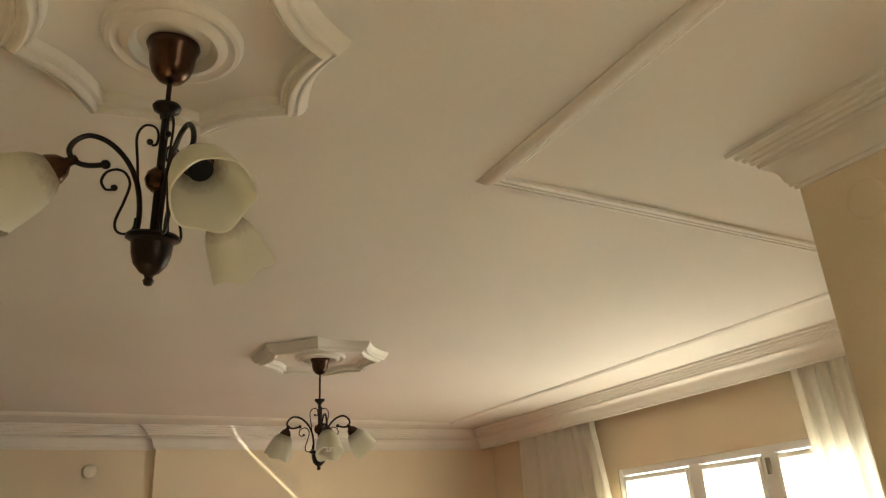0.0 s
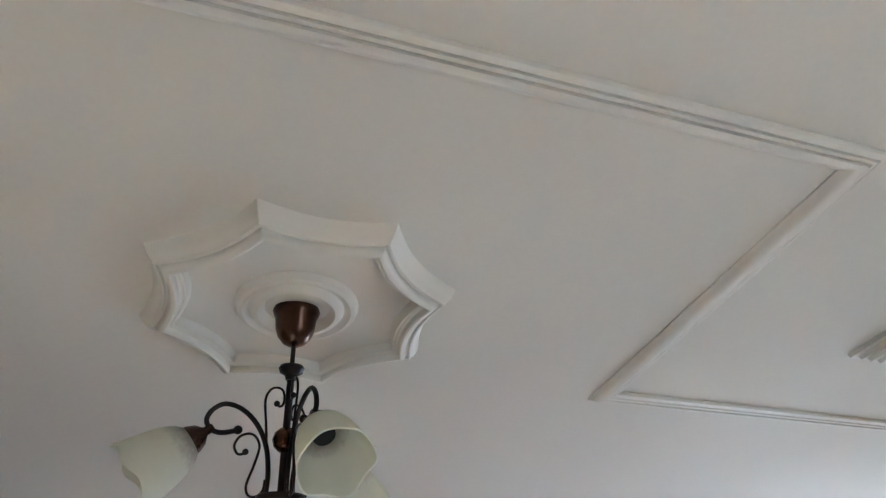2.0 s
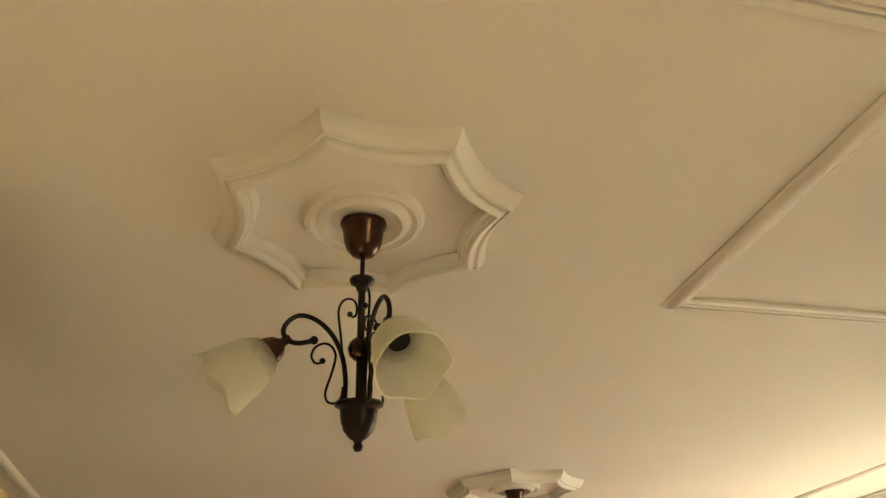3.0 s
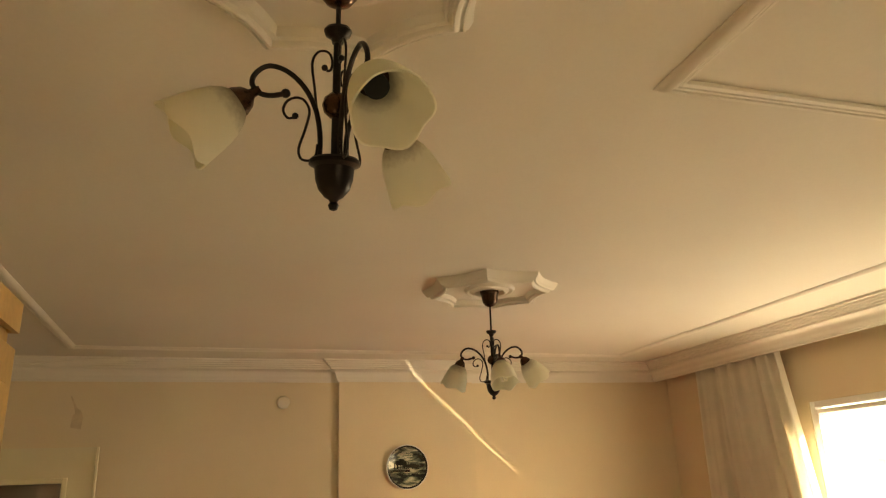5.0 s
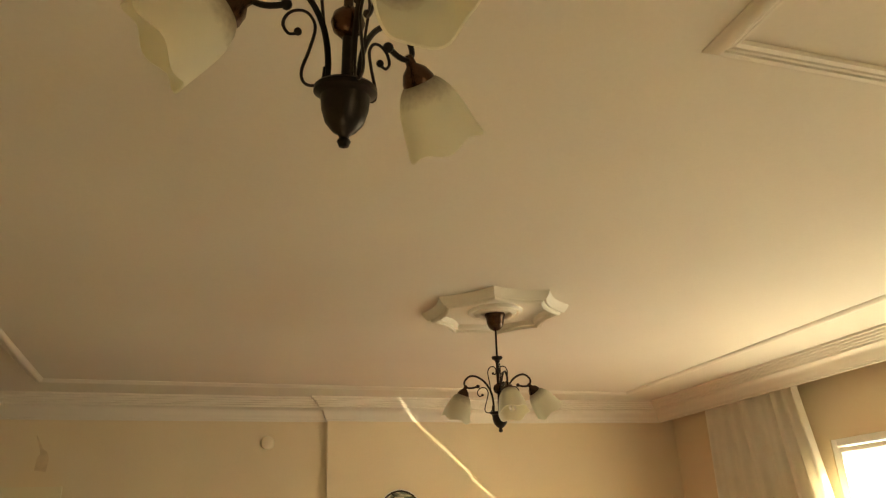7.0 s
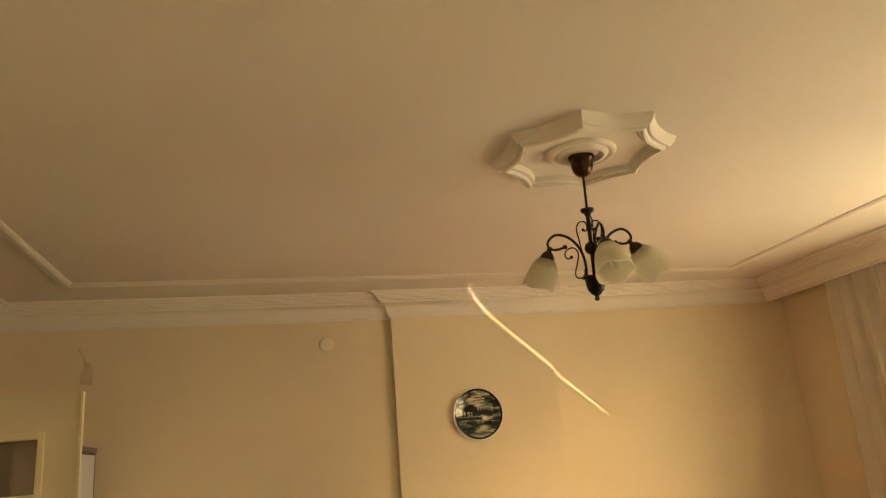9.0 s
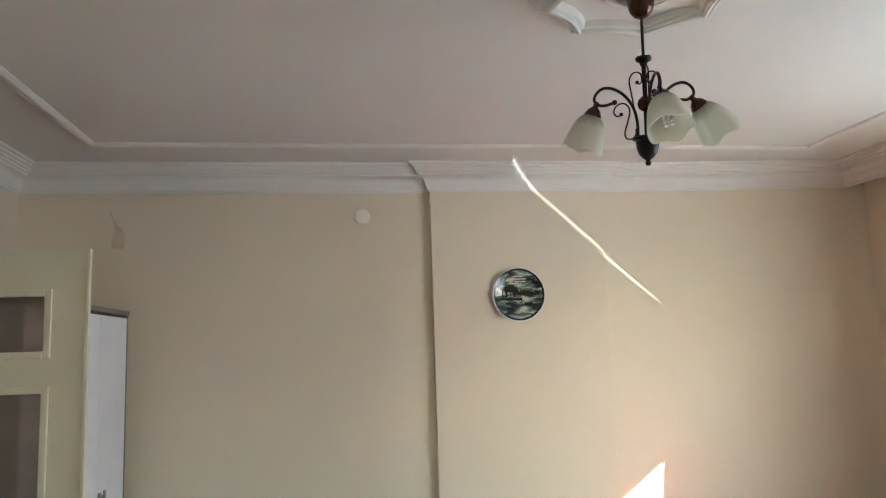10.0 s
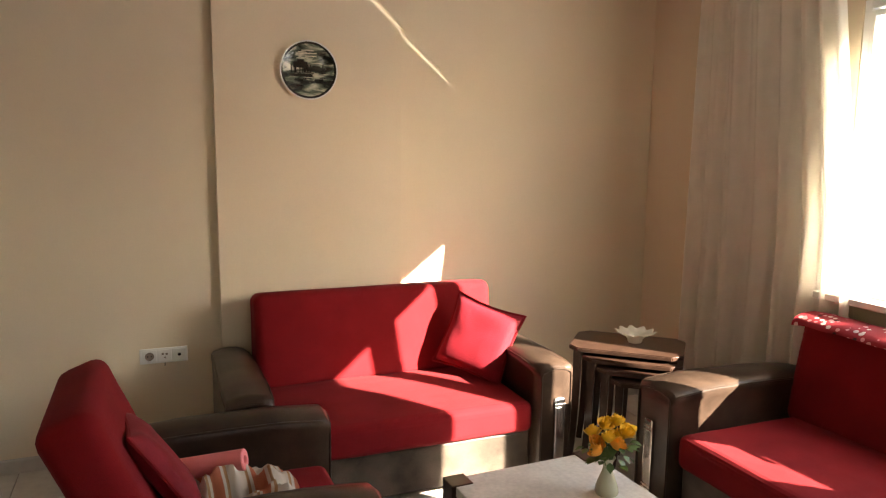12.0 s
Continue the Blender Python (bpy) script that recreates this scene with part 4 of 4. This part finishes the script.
# ---- cloths and roll ----
def drape(name, m, w, d, mat, label, category, h, seed, n=44):
    bm = bmesh.new()
    g = []
    for i in range(n + 1):
        row = []
        for j in range(n + 1):
            u, v = i / n - 0.5, j / n - 0.5
            p = Vector((u * 5 + seed, v * 5, seed))
            edge = max(0.0, 1 - (2 * max(abs(u), abs(v))) ** 3)
            z = h * (0.25 + 0.75 * edge) * (0.55 + 0.65 * noise.noise(p)) + 0.02 * noise.noise(p * 3.1)
            wob = 0.12 * noise.noise(Vector((u * 3, v * 3, seed + 9)))
            row.append(bm.verts.new((u * w * (1 + wob), v * d * (1 - wob), max(0.002, z))))
        g.append(row)
    for a, b in zip(g, g[1:]):
        for j in range(n):
            bm.faces.new((a[j], a[j + 1], b[j + 1], b[j]))
    bmesh.ops.solidify(bm, geom=bm.faces, thickness=0.003)
    ob = part(name, bm, mat, None, "", True)
    ob.matrix_world = m
    return tagged(ob, label, category)


def banded(name, cols, scale):
    m = material(name, (1, 1, 1), 0.8)
    nt = m.node_tree
    n, l = nt.nodes, nt.links
    co = n.new("ShaderNodeTexCoord")
    w = n.new("ShaderNodeTexWave")
    w.inputs["Scale"].default_value, w.inputs["Distortion"].default_value = scale, 3.5
    w.inputs["Detail"].default_value = 1.5
    l.new(co.outputs["Object"], w.inputs["Vector"])
    r = n.new("ShaderNodeValToRGB")
    r.color_ramp.interpolation = "CONSTANT"
    e = r.color_ramp.elements
    e[0].position, e[0].color = 0.0, (*cols[0], 1)
    e[1].position, e[1].color = 0.62, (*cols[1], 1)
    for p, c in zip((0.40, 0.82), cols[2:]):
        k = e.new(p)
        k.color = (*c, 1)
    l.new(w.outputs[0], r.inputs[0])
    l.new(r.outputs[0], n["Principled BSDF"].inputs["Base Color"])
    return m


STRIPE = banded("striped_cotton", [(0.78, 0.72, 0.62), (0.80, 0.75, 0.66), (0.55, 0.33, 0.16), (0.62, 0.22, 0.12)], 2.4)
drape("striped_cloth", pose(0.80, 3.98, 0.412, 0, 0, 12), 0.40, 0.40, STRIPE, "crumpled cream and brown striped cloth on the armchair", "cloth", 0.16, 2.0)
roll = thing("foam_roll", pose(0.73, 4.09, 0.535, 0, 80, -22), "pink foam roll lying on the armchair", "roll")
part("tube", lathe([(0.035, -0.11), (0.035, 0.11), (0.032, 0.113), (0.015, 0.113), (0.012, 0.108), (0.012, -0.11), (0.035, -0.11)], 28), PINK, roll, "", True)


def dotted():
    m = material("polka_dot_cotton", (0.4, 0.02, 0.03), 0.8)
    nt = m.node_tree
    n, l = nt.nodes, nt.links
    co = n.new("ShaderNodeTexCoord")
    v = n.new("ShaderNodeTexVoronoi")
    v.inputs["Scale"].default_value, v.inputs["Randomness"].default_value = 34, 0.7
    l.new(co.outputs["Object"], v.inputs["Vector"])
    tint = n.new("ShaderNodeValToRGB")
    tint.color_ramp.interpolation = "CONSTANT"
    e = tint.color_ramp.elements
    e[0].position, e[0].color = 0.0, (0.80, 0.66, 0.60, 1)
    e[1].position, e[1].color = 0.45, (0.70, 0.28, 0.28, 1)
    e.new(0.72).color = (0.06, 0.012, 0.012, 1)
    l.new(v.outputs["Color"], tint.inputs[0])
    inside = n.new("ShaderNodeMath")
    inside.operation = "LESS_THAN"
    inside.inputs[1].default_value = 0.36
    l.new(v.outputs["Distance"], inside.inputs[0])
    mix = n.new("ShaderNodeMixRGB")
    mix.inputs[1].default_value = (0.33, 0.012, 0.022, 1)
    l.new(inside.outputs[0], mix.inputs[0])
    l.new(tint.outputs[0], mix.inputs[2])
    l.new(mix.outputs[0], n["Principled BSDF"].inputs["Base Color"])
    return m


bm = bmesh.new()
rows = []
for i in range(41):
    y = 4.055 - 1.0 * i / 40
    row = []
    for k, (x, z) in enumerate(((3.146, 0.806), (3.150, 0.816), (3.162, 0.830), (3.20, 0.846), (3.27, 0.852), (3.34, 0.842), (3.372, 0.81), (3.385, 0.72))):
        q = noise.noise(Vector((y * 9, k * 0.7, 4)))
        row.append(bm.verts.new((x - 0.008 + 0.010 * q, y + 0.006 * q, z + 0.008 * q + (0.02 * noise.noise(Vector((y * 6, 2, 2))) if k == 0 else 0))))
    rows.append(row)
for a, b in zip(rows, rows[1:]):
    for k in range(7):
        bm.faces.new((a[k], a[k + 1], b[k + 1], b[k]))
bmesh.ops.solidify(bm, geom=bm.faces, thickness=0.003)
tagged(part("dotted_throw", bm, dotted(), None, "", True), "red polka-dot cloth draped over the sofa back", "throw")

# ---- outside ----
GROUND = material("street_ground", (0.30, 0.29, 0.27), 0.9, vary=0.2, scale=0.5)
RENDER = material("white_render", (0.75, 0.74, 0.72), 0.8, vary=0.06, scale=0.6)
BLUEP = material("blue_panel", (0.12, 0.28, 0.55), 0.5, vary=0.1)
PANEF = material("far_panes", (0.45, 0.50, 0.55), 0.2, vary=0.1)
bm = bmesh.new()
box(bm, -900, 900, -900, 900, -6.3, -6.2)
structure("ground", bm, GROUND, "pale street ground three floors below", "ground")


def house(x, y, w, d, h, wall, label, floors):
    hs = thing("apartment_building", pose(x, y, -6.2), label, "building", "neighbouring buildings")
    part("wall", boxes((-w / 2, w / 2, -d / 2, d / 2, 0, h)), wall, hs)
    part("roof", boxes((-w / 2 - 0.4, w / 2 + 0.4, -d / 2 - 0.4, d / 2 + 0.4, h, h + 0.25)), RENDER, hs)
    dg = PANEF
    for f in range(floors):
        for k in range(int(d // 2.6)):
            yy = -d / 2 + 1.4 + 2.6 * k
            z = 1.0 + 2.9 * f
            wdw = part("window", boxes((-w / 2 - 0.04, -w / 2 - 0.002, yy - 0.65, yy + 0.65, z, z + 1.4)), PVC, hs)
            part("pane", boxes((-w / 2 - 0.05, -w / 2 - 0.041, yy - 0.57, yy - 0.03, z + 0.08, z + 1.32), (-w / 2 - 0.05, -w / 2 - 0.041, yy + 0.03, yy + 0.57, z + 0.08, z + 1.32)), dg, wdw)


house(19, 9.0, 8, 11, 8.2, RENDER, "white rendered apartment building across the street", 2)
house(17, -3.0, 7, 9, 9.5, BLUEP, "blue clad apartment building across the street", 3)

# ---- floor tiles ----
S = 0.40
bm = bmesh.new()
box(bm, 0, S - 0.004, 0, S - 0.004, -0.012, 0.0, 0.0012, 1)
tile_mesh = finish("floor_tile", bm, TILE)
floor = tagged(new("floor"), "pale glossy ceramic tile floor", "floor", "", "structure")
for i in range(12):
    for j in range(16):
        x0, y0 = LEFT - 0.06 + S * i, BACK - 0.05 + S * j
        if x0 > WIN or y0 > WALLY or (x0 > COLX and y0 + S < NEAR):
            continue
        t = new("tile", tile_mesh)
        t.parent = floor
        t.location = (x0, y0, 0)
